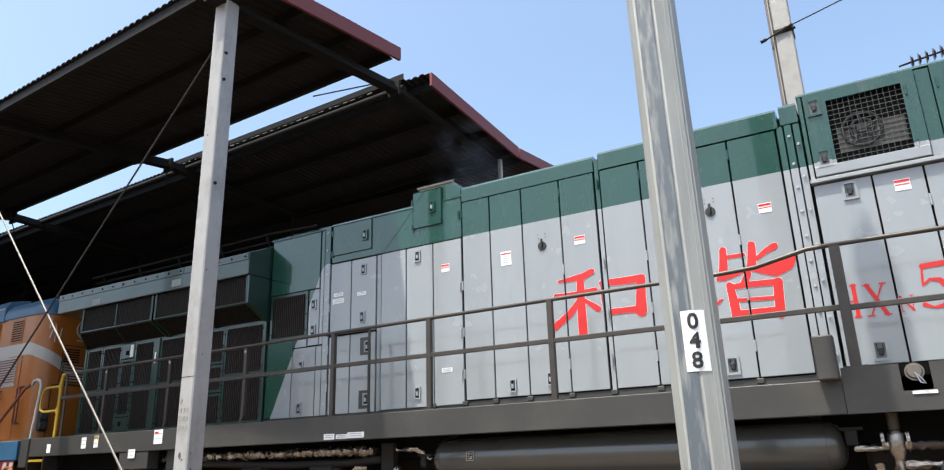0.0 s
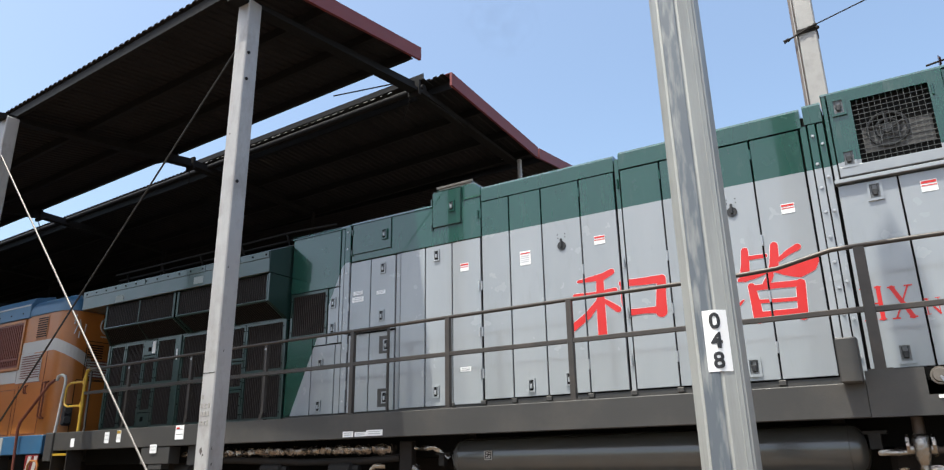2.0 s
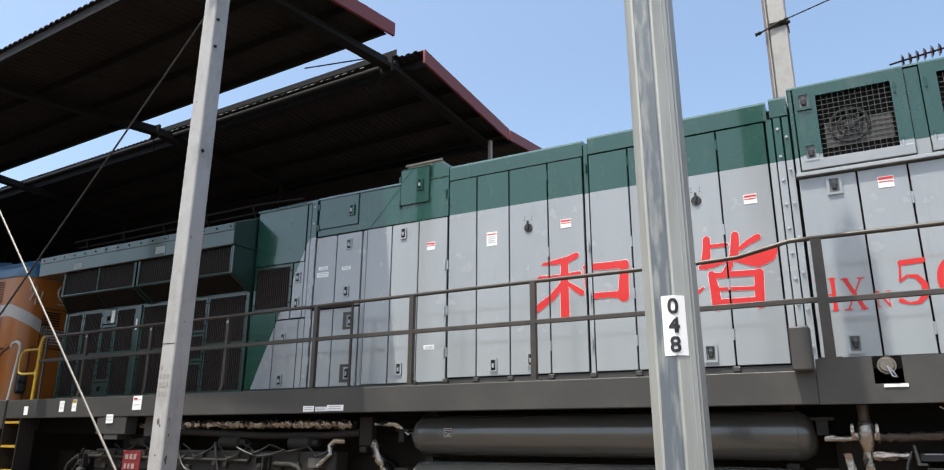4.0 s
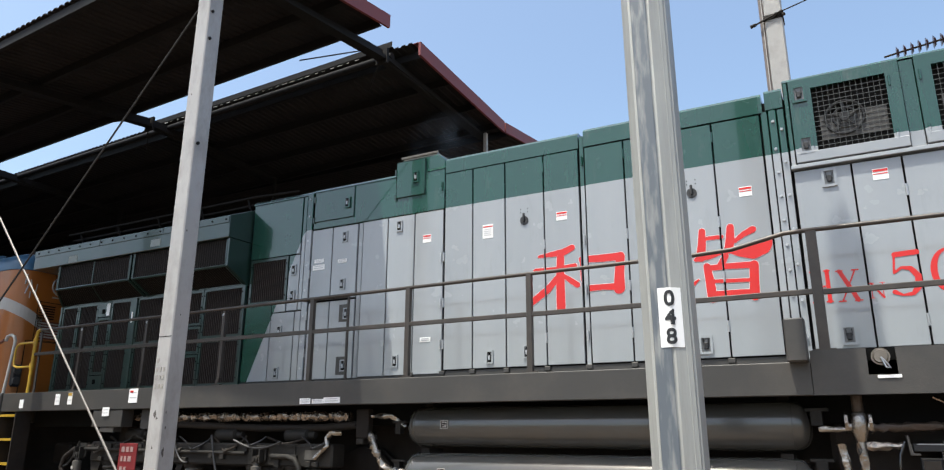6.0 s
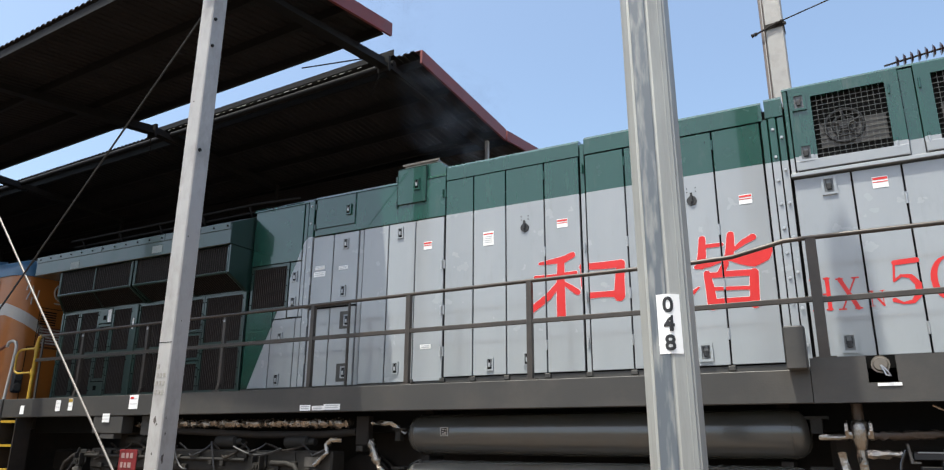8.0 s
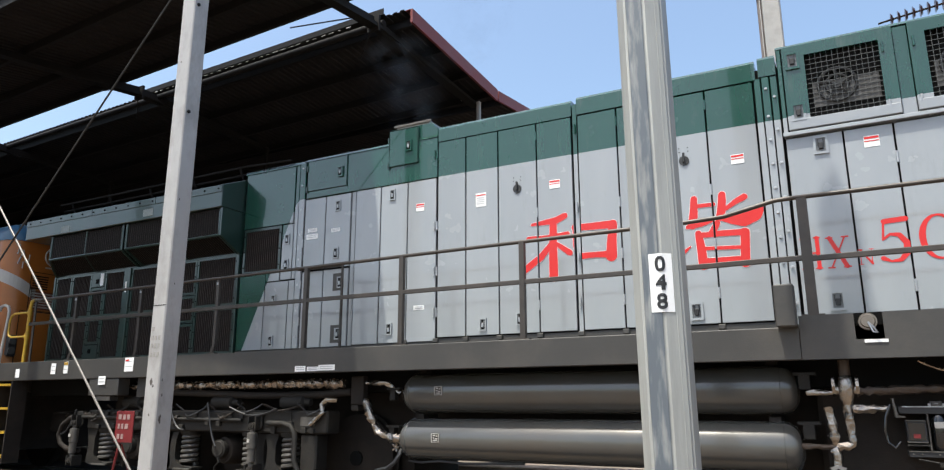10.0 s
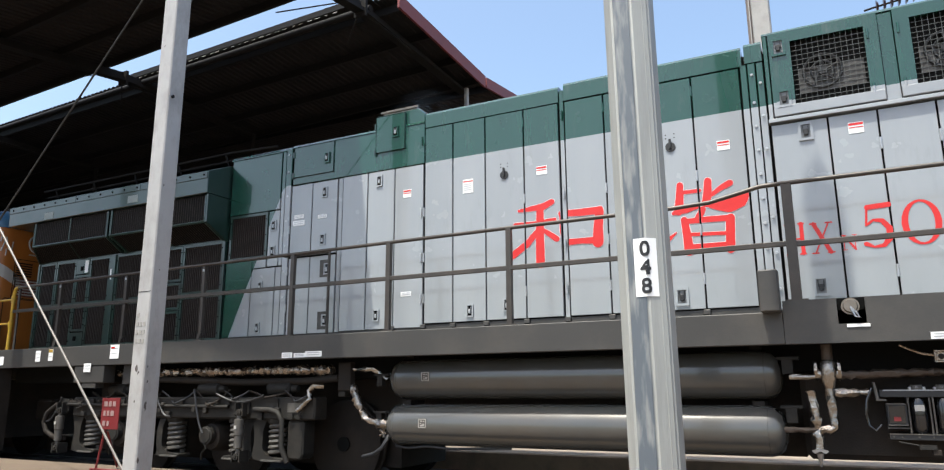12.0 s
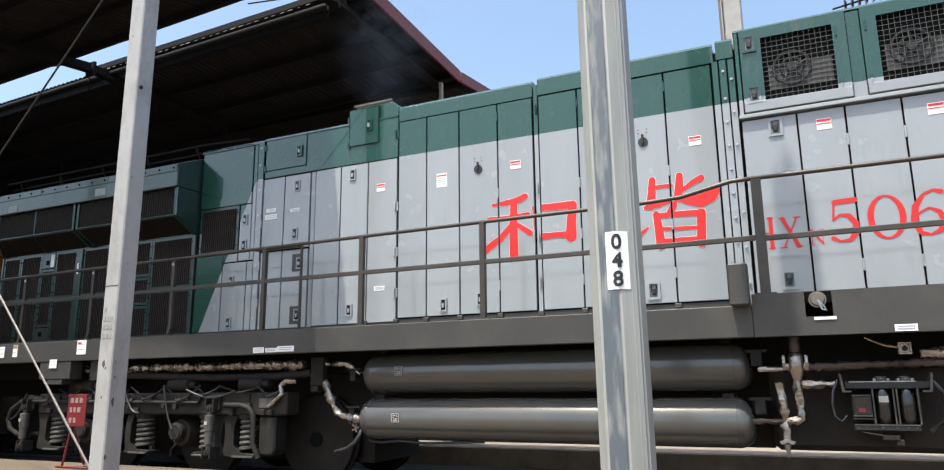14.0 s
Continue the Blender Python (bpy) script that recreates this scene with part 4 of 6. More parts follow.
tube(b, [(-.28, 7.0, .93), (-.28, 7.0, .82)], [.03, .006], 8)
prism(b, [(-.34, .955), (-.28, .975), (-.21, .955), (-.235, .93), (-.275, .95), (-.32, .93)], "y", 6.95, 6.965)
part("drain_cock", b, STEEL, loco)
b = bmesh.new()
ring(b, .645, .715, 1.685, 1.755, .014, 6.93, 6.99)
box(b, .645, .715, 6.955, 6.985, 1.685, 1.755)
jb = part("junction_box", b, WRAP, loco, bevel=.003)
b = bmesh.new()
tube(b, [(.68, 6.955, 1.72), (.68, 6.935, 1.72)], .022, 10)
part("plug", b, UNDER, jb)
b = bmesh.new()
tube(b, [(.40, 7.0, 1.82), (.47, 6.98, 1.78), (.55, 6.97, 1.745), (.63, 6.96, 1.73)], .012, 6)
part("lead", b, WRAP, jb, smooth=True)
# oil filter rack
rack = part("filter_rack", boxes((.21, .85, 7.0, 7.2, 1.395, 1.455), (.25, .73, 7.0, 7.2, 1.055, 1.105), (.40, .42, 7.02, 7.2, 1.106, 1.394), (.725, .75, 7.02, 7.2, 1.106, 1.394)), INK, loco,
            "black rack with two filter canisters", bevel=.004)
part("rack_edge", boxes((.24, .73, 6.992, 6.999, 1.448, 1.456)), LATCH, rack)
part("rack_edge", boxes((.25, .73, 6.992, 6.999, 1.098, 1.106)), SPRING, rack)
for x, e in ((.185, 1), (.84, -1)):
    b = bmesh.new()
    prism(b, [(x - e * .015, 1.52), (x + e * .003, 1.52), (x + e * .02, 1.38), (x + e * .07, 1.38), (x + e * .07, 1.365), (x - e * .0, 1.365)], "y", 6.96, 7.15)
    part("rack_end", b, SPRING, rack, bevel=.002)
for x, r in ((.485, .058), (.66, .06)):
    b = bmesh.new()
    tube(b, [(x, 7.05, 1.106), (x, 7.05, 1.13), (x, 7.05, 1.16), (x, 7.05, 1.33), (x, 7.05, 1.365), (x, 7.05, 1.394)], [r * .6, r * .9, r, r, r * .85, r * .6], 20)
    can = part("filter_canister", b, GLOSS, rack, "glossy black filter canister", smooth=True)
    b = bmesh.new()
    tube(b, [(x, 7.06, 1.456), (x, 7.06, 1.475), (x, 7.06, 1.476), (x, 7.06, 1.495)], [.062, .062, .045, .04], 14)
    part("filter_head", b, SPRING, rack, smooth=True)
    for dx in (-.075, .075):
        b = bmesh.new()
        tube(b, [(x + dx, 7.0, 1.108), (x + dx, 7.0, 1.394)], .007, 6)
        part("tie_bolt", b, SPRING, rack, smooth=True)
    for dx in (-.05, .0, .05):
        b = bmesh.new()
        tube(b, [(x + dx, 7.01, 1.457), (x + dx, 7.01, 1.478)], .011, 6)
        part("rack_nut", b, LATCH, rack)
part("canister_label", boxes((.45, .52, 6.982, 6.987, 1.285, 1.335)), CARD, rack)
part("motor_box", boxes((.25, .395, 6.98, 7.15, 1.17, 1.345)), INK, rack, bevel=.006)
for z in (1.17, 1.338):
    part("motor_lid", boxes((.25, .395, 6.97, 6.979, z, z + .007)), SPRING, rack)
part("motor_window", boxes((.265, .38, 6.972, 6.979, 1.19, 1.325)), GLOSS, rack)
part("motor_label", boxes((.295, .345, 6.967, 6.971, 1.205, 1.24)), SIGN_RED, rack)
part("motor_shelf", boxes((.25, .40, 6.99, 7.15, 1.145, 1.155)), SPRING, rack)
for dx in (.28, .34, .46, .56, .64, .7):
    b = bmesh.new()
    tube(b, [(dx, 7.0, 1.08), (dx, 6.99, 1.08)], .007, 6)
    part("rack_rivet", b, SPRING, rack)
b = bmesh.new()
tube(b, [(.16, 7.0, 1.47), (.115, 6.98, 1.37), (.10, 6.98, 1.26), (.11, 6.98, 1.17), (.155, 6.99, 1.125), (.2, 7.02, 1.17)], .012, 8)
part("hose", b, GLOSS, rack, smooth=True)
b = bmesh.new()
tube(b, [(.85, 7.0, 1.45), (.92, 6.97, 1.35), (.90, 6.97, 1.15), (.80, 7.02, 1.06)], .02, 8)
part("hose", b, GLOSS, rack, smooth=True)
b = bmesh.new()
tube(b, [(.31, 7.0, 1.04), (.45, 7.0, 1.015)], .007, 6)
box(b, .45, .57, 6.99, 7.06, .985, 1.02)
part("drain_handle", b, BOGIE, rack)
part("drain_boss", boxes((.54, .6, 7.0, 7.08, .94, .984)), UNDER, rack, bevel=.004)
# sill box and its brackets near the radiator end
part("sill_box", boxes((-9.9, -9.26, S + .01, 6.95, 1.60, 1.835)), DECK_GREY, loco, bevel=.008)
part("sill_box_foot", boxes((-9.72, -9.42, S + .02, 6.9, 1.53, 1.595)), DECK_GREY, loco)
part("sill_bracket", boxes((-8.98, -8.8, 6.86, 7.0, 1.58, 1.835)), DECK_GREY, loco)
for z in (1.76, 1.40, 1.04, .68):
    part("step_tread", boxes((-12.13, -11.75, 6.72, 6.97, z, z + .035)), YELLOW, loco, "yellow painted step")
for x in (-12.15, -11.73):
    part("step_stringer", boxes((x - .012, x + .012, 6.72, 6.97, .6, 1.835)), UNDER, loco)
b = bmesh.new()
tube(b, [(-11.645, 6.80, 2.12), (-11.645, 6.80, 3.0), (-11.62, 6.80, 3.08), (-11.55, 6.80, 3.10)], .027, 10)
yp = part("end_post", b, YELLOW, loco, "yellow painted end post", smooth=True)
for z in (2.53, 2.91):
    b = bmesh.new()
    tube(b, [(-11.65, 6.80, z - .045), (-11.65, 6.80, z + .045)], .036, 10)
    part("clamp_sleeve", b, YELLOW, yp, smooth=True)
b = bmesh.new()
tube(b, [(-11.65, 6.80, 2.91), (-12.05, 6.80, 2.91), (-12.13, 6.80, 2.87), (-12.16, 6.80, 2.80), (-12.16, 6.80, 2.62), (-12.13, 6.80, 2.56), (-12.05, 6.80, 2.53), (-11.65, 6.80, 2.53)], .018, 8)
part("end_gate", b, YELLOW, loco, "yellow painted tube gate", smooth=True)
b = bmesh.new()
tube(b, [(-12.31, 6.80, 2.12), (-12.23, 6.80, 2.80), (-12.22, 6.80, 2.97), (-12.26, 6.80, 3.04), (-12.36, 6.80, 3.07), (-12.46, 6.80, 3.05), (-12.49, 6.80, 2.98)], .024, 8)
part("end_grab_rail", b, CREAM, loco, "chipped pale grab rail", smooth=True)
b = bmesh.new()
tube(b, [(-11.54, 6.83, 2.12), (-11.56, 6.83, 3.08)], .02, 6)
part("stay", b, RAILING, loco)


# ---- bogie ----
def coil(b, x, y, z0, z1, r, w, turns):
    n = turns * 12
    tube(b, [(x + r * math.cos(2 * math.pi * k / 12), y + r * math.sin(2 * math.pi * k / 12), z0 + (z1 - z0) * k / n) for k in range(n + 1)], w, 6)


def bogie(mid):
    frame_part = part("bogie_frame", boxes((mid - 2.7, mid + 1.75, 6.95, 7.2, 1.13, 1.40)), BOGIE, loco, "dusty grey bogie side frame", bevel=.02)
    part("far_bogie_frame", boxes((mid - 2.7, mid + 1.75, 9.4, 9.65, 1.13, 1.40)), BOGIE, loco, bevel=.02)
    for x in (mid - 1.78, mid, mid + 1.77):
        for y, s in ((7.53, 1), (8.93, 1)):
            b = bmesh.new()
            tube(b, [(x, y, .825), (x, y + .02, .825), (x, y + .10, .825), (x, y + .11, .825), (x, y + .14, .825)], [.46, .525, .525, .55, .55], 32)
            part("wheel", b, UNDER, loco, smooth=True)
        b = bmesh.new()
        tube(b, [(x, 7.5, .825), (x, 9.1, .825)], .09, 12)
        part("axle", b, BLACK, loco, smooth=True)
        if x < mid + 1:
            b = bmesh.new()
            tube(b, [(x, 7.42, .9), (x, 7.1, .9), (x, 7.04, .9), (x, 7.02, .9)], [.2, .18, .16, .08], 20)
            part("axle_box", b, UNDER, frame_part, smooth=True)
            b = bmesh.new()
            tube(b, [(x, 7.02, .92), (x, 6.95, .92), (x, 6.945, .92), (x, 6.935, .92)], [.115, .115, .095, .09], 20)
            cap = part("axle_cap", b, BOGIE, frame_part, smooth=True)
            b = bmesh.new()
            tube(b, [(x, 6.95, .82), (x + .02, 6.95, .76), (x - .06, 6.96, .70), (x - .1, 7.0, .62)], .012, 6)
            part("earth_lead", b, BOGIE, frame_part, smooth=True)
    # springs on curved brackets that hang from the side frame
    for x, side in ((mid - 2.38, 1), (mid - 1.24, -1), (mid - .68, 1), (mid + .44, -1), (mid + 1.09, 1)):
        b = bmesh.new()
        coil(b, x, 7.10, .70, 1.13, .10, .027, 7)
        part("coil_spring", b, SPRING, frame_part, "heavy coil spring", smooth=True)
        b = bmesh.new()
        tube(b, [(x, 7.10, 1.08), (x, 7.10, 1.115), (x, 7.10, 1.14)], [.13, .14, .14], 16)
        part("spring_cup", b, BOGIE, frame_part, smooth=True)
        curve = [(x + side * .17, .675)] + [(x + side * (-.02 - .15 * math.sin(math.pi / 2 * k / 6)), .69 + .13 * (1 - math.cos(math.pi / 2 * k / 6))) for k in range(7)]
        curve += [(x - side * .165, 1.0), (x - side * .13, 1.09), (x - side * .08, 1.128)]
        outer = [(x - side * .36, 1.128), (x - side * .31, 1.06), (x - side * .285, .95), (x - side * .29, .80), (x - side * .33, .70), (x - side * .31, .645), (x - side * .1, .625), (x + side * .17, .64)]
        b = bmesh.new()
        prism(b, curve + outer, "y", 6.99, 7.2)
        part("spring_bracket", b, BOGIE, frame_part, bevel=.01)
        b = boxes((x - .16, x + .16, 6.965, 6.99, .632, .655))
        part("bracket_lip", b, SPRING, frame_part, bevel=.004)
    for x in (mid - 2.85, mid + .65):
        b = bmesh.new()
        tube(b, [(x, 6.87, 1.19), (x, 6.87, 1.14), (x, 6.87, 1.13), (x, 6.87, .95), (x, 6.87, .94), (x, 6.87, .79), (x, 6.87, .78), (x, 6.87, .66)],
             [.03, .03, .062, .062, .052, .052, .03, .03], 14)
        part("damper", b, SPRING, frame_part, "upright hydraulic damper", smooth=True)
        for z in (1.215, .69):
            b = bmesh.new()
            tube(b, [(x, 6.83, z), (x, 6.91, z)], .042, 12)
            tube(b, [(x, 6.815, z), (x, 6.93, z)], .018, 8)
            part("damper_eye", b, BOGIE, frame_part, smooth=True)
        b = bmesh.new()
        prism(b, [(x - .10, 1.38), (x - .10, 1.20), (x - .05, 1.16), (x + .05, 1.16), (x + .10, 1.20), (x + .10, 1.38)], "y", 6.915, 6.949)
        part("damper_bracket", b, BOGIE, frame_part, bevel=.008)
        for dx in (-.06, .06):
            part("bracket_cheek", boxes((x + dx - .01, x + dx + .01, 6.84, 6.914, 1.17, 1.33)), BOGIE, frame_part, bevel=.003)
            part("bracket_cheek", boxes((x + dx - .01, x + dx + .01, 6.83, 6.99, .62, .76)), BOGIE, frame_part, bevel=.003)
        part("damper_label", boxes((x - .02, x + .02, 6.80, 6.806, 1.02, 1.06)), CARD, frame_part)
    b = bmesh.new()
    tube(b, [(mid - 2.9, 6.92, 1.30), (mid + .4, 6.92, 1.28)], .022, 8)
    for k in range(4):
        x = mid - 2.5 + k * .85
        tube(b, [(x, 6.92, 1.30), (x + .05, 6.92, 1.30)], .035, 8)
    part("brake_pipe", b, BOGIE, frame_part, smooth=True)
    b = bmesh.new()
    tube(b, [(mid + .85, 6.91, 1.25), (mid + 1.1, 6.91, 1.25), (mid + 1.22, 6.91, 1.22), (mid + 1.29, 6.91, 1.13), (mid + 1.3, 6.91, .82), (mid + 1.40, 6.91, .64)], .032, 10)
    part("sand_pipe", b, BOGIE, frame_part, smooth=True)
    b = bmesh.new()
    prism(b, [(mid + 1.33, 1.12), (mid + 1.33, .72), (mid + 1.37, .67), (mid + 1.54, .67), (mid + 1.58, .72), (mid + 1.58, 1.12)], "y", 6.97, 7.2)
    part("sand_box", b, BOGIE, frame_part, bevel=.02)
    rng = random.Random(5)
    # small fittings along the frame: flanges, clips, brackets and drooping lines
    for k in range(22):
        x = mid - 2.65 + k * .2 + rng.uniform(-.05, .05)
        z = rng.choice((1.17, 1.24, 1.33))
        part("frame_fitting", boxes((x - rng.uniform(.015, .05), x + rng.uniform(.015, .05), 6.90 + rng.uniform(0, .03), 6.949, z - rng.uniform(.02, .045), z + rng.uniform(.02, .05))), BOGIE,
             frame_part, bevel=.005)
    for k in range(9):
        x = mid - 2.8 + k * .5 + rng.uniform(-.1, .1)
        w, d = rng.uniform(.3, .7), rng.uniform(.05, .2)
        b = bmesh.new()
        z0 = rng.uniform(1.38, 1.5)
        tube(b, [(x + w * i / 8, 6.93 + .05 * math.sin(i), z0 - d * math.sin(math.pi * i / 8)) for i in range(9)], rng.uniform(.009, .017), 6)
        part("hose", b, rng.choice((INK, BOGIE, UNDER)), frame_part, smooth=True)
    for x in (mid - 1.78, mid, mid + 1.2):
        b = bmesh.new()
        tube(b, [(x - .25, 7.08, 1.5), (x + .1, 7.06, 1.5), (x + .12, 7.06, 1.5), (x + .2, 7.06, 1.5)], [.085, .085, .05, .04], 14)
        part("brake_cylinder", b, BOGIE, frame_part, smooth=True)
    part("frame_plate", boxes((mid + 1.35, mid + 1.56, 6.935, 6.949, 1.22, 1.33)), SPRING, frame_part)
    part("frame_plate", boxes((mid + 1.0, mid + 1.2, 6.935, 6.949, 1.24, 1.38)), BOGIE, frame_part)
    for k, (a, c) in enumerate((((mid - .9, 1.42), (mid - .6, 1.15)), ((mid - .2, 1.5), (mid + .0, .95)), ((mid - 2.9, 1.4), (mid - 3.2, 1.05)), ((mid + .2, 1.44), (mid + 1.0, 1.42)))):
        b = bmesh.new()
        sag = Vector((0, 0, -.09))
        p, q = Vector((a[0], 6.9, a[1])), Vector((c[0], 6.9, c[1]))
        tube(b, [p.lerp(q, i / 8) + sag * math.sin(math.pi * i / 8) for i in range(9)], .014, 6)
        part("cable", b, INK, frame_part, smooth=True)


bogie(-7.42)
b = bmesh.new()
tube(b, [(-9.9, 6.97, 1.33), (-10.2, 6.95, 1.335), (-10.48, 6.94, 1.29), (-10.66, 6.93, 1.18), (-10.72, 6.93, 1.04), (-10.66, 6.93, .92), (-10.5, 6.94, .84), (-10.25, 6.96, .82)], .034, 10)
part("brake_hose", b, UNDER, loco, smooth=True)
b = bmesh.new()
tube(b, [(-4.66, 7.16, .93), (-4.62, 7.12, .86), (-4.45, 7.10, .845), (-4.2, 7.08, .87), (-3.9, 7.10, .85), (-3.6, 7.10, .862), (-3.2, 7.12, .875)], .014, 8)
part("slack_cable", b, INK, loco, smooth=True)
b = bmesh.new()
tube(b, [(-4.72, 7.10, 1.0), (-4.70, 7.05, .93), (-4.75, 7.02, .84), (-4.86, 7.02, .77), (-5.02, 7.04, .735)], .024, 8)
part("drain_hose", b, INK, loco, smooth=True)
b = bmesh.new()
for a in range(5):
    w = 2 * math.pi * a / 5
    tube(b, [(-4.76, 7.06, 1.0), (-4.76 + .05 * math.cos(w), 7.05, 1.0 + .05 * math.sin(w))], .013, 6)
part("star_handle", b, FOIL, loco, smooth=True)


# ---- red notice on its stand ----
sign = thing("notice_stand", (-8.0, 6.0, .545), "red notice board on a thin red stand", "notice stand")
part("board", boxes((-8.17, -7.85, 5.985, 6.0, 1.03, 1.40)), SIGN_RED, sign, bevel=.004)
for k, (z, ws) in enumerate(((1.33, (.06, .05, .05)), (1.22, (.04, .04, .06)), (1.10, (.05, .04)))):
    x = -8.12
    for w in ws:
        part("writing_bar", boxes((x, x + w, 5.979, 5.984, z - .03, z + .03)), SIGN_TEXT, sign)
        x += w + .025
b = bmesh.new()
tube(b, [(-8.08, 6.01, 1.1), (-8.2, 6.01, .545 + .02)], .014, 6)
part("leg", b, SIGN_RED, sign)
b = bmesh.new()
tube(b, [(-8.3, 6.01, .545 + .015), (-7.6, 6.01, .545 + .015)], .014, 6)
part("foot", b, SIGN_RED, sign)
b = bmesh.new()
tube(b, [(-8.2, 6.3, .545 + .015), (-8.05, 6.01, 1.0)], .012, 6)
part("leg", b, SIGN_RED, sign)

# ---- shelter over the track ----
END = -5.9


def corrugated(x0, x1, y0, z0, y1, z1, thick=.012, pitch=.14, rise=.024):
    """A trapezoid-profiled sheet whose ribs run across the track."""
    b = bmesh.new()
    n = int((x1 - x0) / pitch)
    tops, lows = [], []
    for i in range(n):
        for u, v in ((0, 0), (.3, 0), (.42, 1), (.88, 1)):
            x, d = x0 + (i + u) * pitch, v * rise
            tops.append([b.verts.new((x, y, z + d)) for y, z in ((y0, z0), (y1, z1))])
            lows.append([b.verts.new((x, y, z + d - thick)) for y, z in ((y0, z0), (y1, z1))])
    for a, c in zip(tops, tops[1:]):
        b.faces.new((a[0], c[0], c[1], a[1]))
    for a, c in zip(lows, lows[1:]):
        b.faces.new((a[1], c[1], c[0], a[0]))
    for (a, c), (d, e) in zip(zip(tops, tops[1:]), zip(lows, lows[1:])):
        b.faces.new((d[0], e[0], c[0], a[0]))
        b.faces.new((a[1], c[1], e[1], d[1]))
    return b


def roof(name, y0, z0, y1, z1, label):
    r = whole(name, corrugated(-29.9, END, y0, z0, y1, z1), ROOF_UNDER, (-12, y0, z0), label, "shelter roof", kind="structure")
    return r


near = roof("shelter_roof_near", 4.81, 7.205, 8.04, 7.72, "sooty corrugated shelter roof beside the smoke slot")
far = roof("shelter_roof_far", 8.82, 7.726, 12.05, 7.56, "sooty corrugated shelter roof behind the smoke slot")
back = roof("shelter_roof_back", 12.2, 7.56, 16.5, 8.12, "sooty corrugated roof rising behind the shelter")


def fascia(parent, y0, z0, y1, z1, hgt):
    b = bmesh.new()
    prism(b, [(y0, z0 - hgt + .06), (y1, z1 - hgt + .06), (y1, z1 + .06), (y0, z0 + .06)], "x", END + .002, END + .045)
    prism(b, [(y0, z0 + .055), (y1, z1 + .055), (y1, z1 + .065), (y0, z0 + .065)], "x", END - .14, END + .0015)
    part("fascia", b, FASCIA, parent, "maroon folded sheet fascia")


fascia(near, 4.79, 7.20, 8.06, 7.725, .22)
fascia(far, 8.91, 7.72, 12.08, 7.56, .24)
fascia(back, 12.14, 7.56, 16.5, 8.12, .22)


def purlin(parent, y, z):
    b = bmesh.new()
    prism(b, [(y - .03, z - .14), (y + .03, z - .14), (y + .03, z - .13), (y - .022, z - .13), (y - .022, z - .012), (y + .03, z - .012), (y + .03, z), (y - .03, z)], "x", -29.8, END - .02)
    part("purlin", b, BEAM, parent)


for y in (4.88, 6.0, 7.0, 7.9):
    purlin(near, y, 7.22 + (y - 4.95) * .1618 - .02)
for y in (9.05, 10.0, 11.0, 11.9):
    purlin(far, y, 7.72 - (y - 8.93) * .0513 - .02)
for y in (12.4, 14.2, 16):
    purlin(back, y, 7.56 + (y - 12.2) * .130 - .02)
# edge tube and gutter along the slot, and pale bars painted for daylight between them
b = bmesh.new()
tube(b, [(-29.8, 8.66, 7.50), (END - .35, 8.66, 7.50)], .06, 12)
part("edge_tube", b, BEAM, far, smooth=True)
b = bmesh.new()
prism(b, [(8.60, 7.63), (8.60, 7.735), (8.615, 7.735), (8.615, 7.645), (8.90, 7.645), (8.90, 7.63)], "x", -12.3, END - .33)
part("gutter", b, BEAM, far)
daylight_rng = random.Random(12)
for i in range(30):
    x, w = -6.95 - i * .185 + daylight_rng.uniform(-.02, .02), daylight_rng.uniform(.025, .06)
    part("slit", boxes((x - w, x + w, 8.592, 8.597, 7.588, 7.588 + daylight_rng.uniform(.005, .011))), CARD, far)
# three pale chips in place of daylight through pinholes
for x in (-6.46, -6.37, -6.31):
    part("slit", boxes((x - .018, x + .018, 11.66, 11.665, 7.36, 7.385)), EDGING, far)

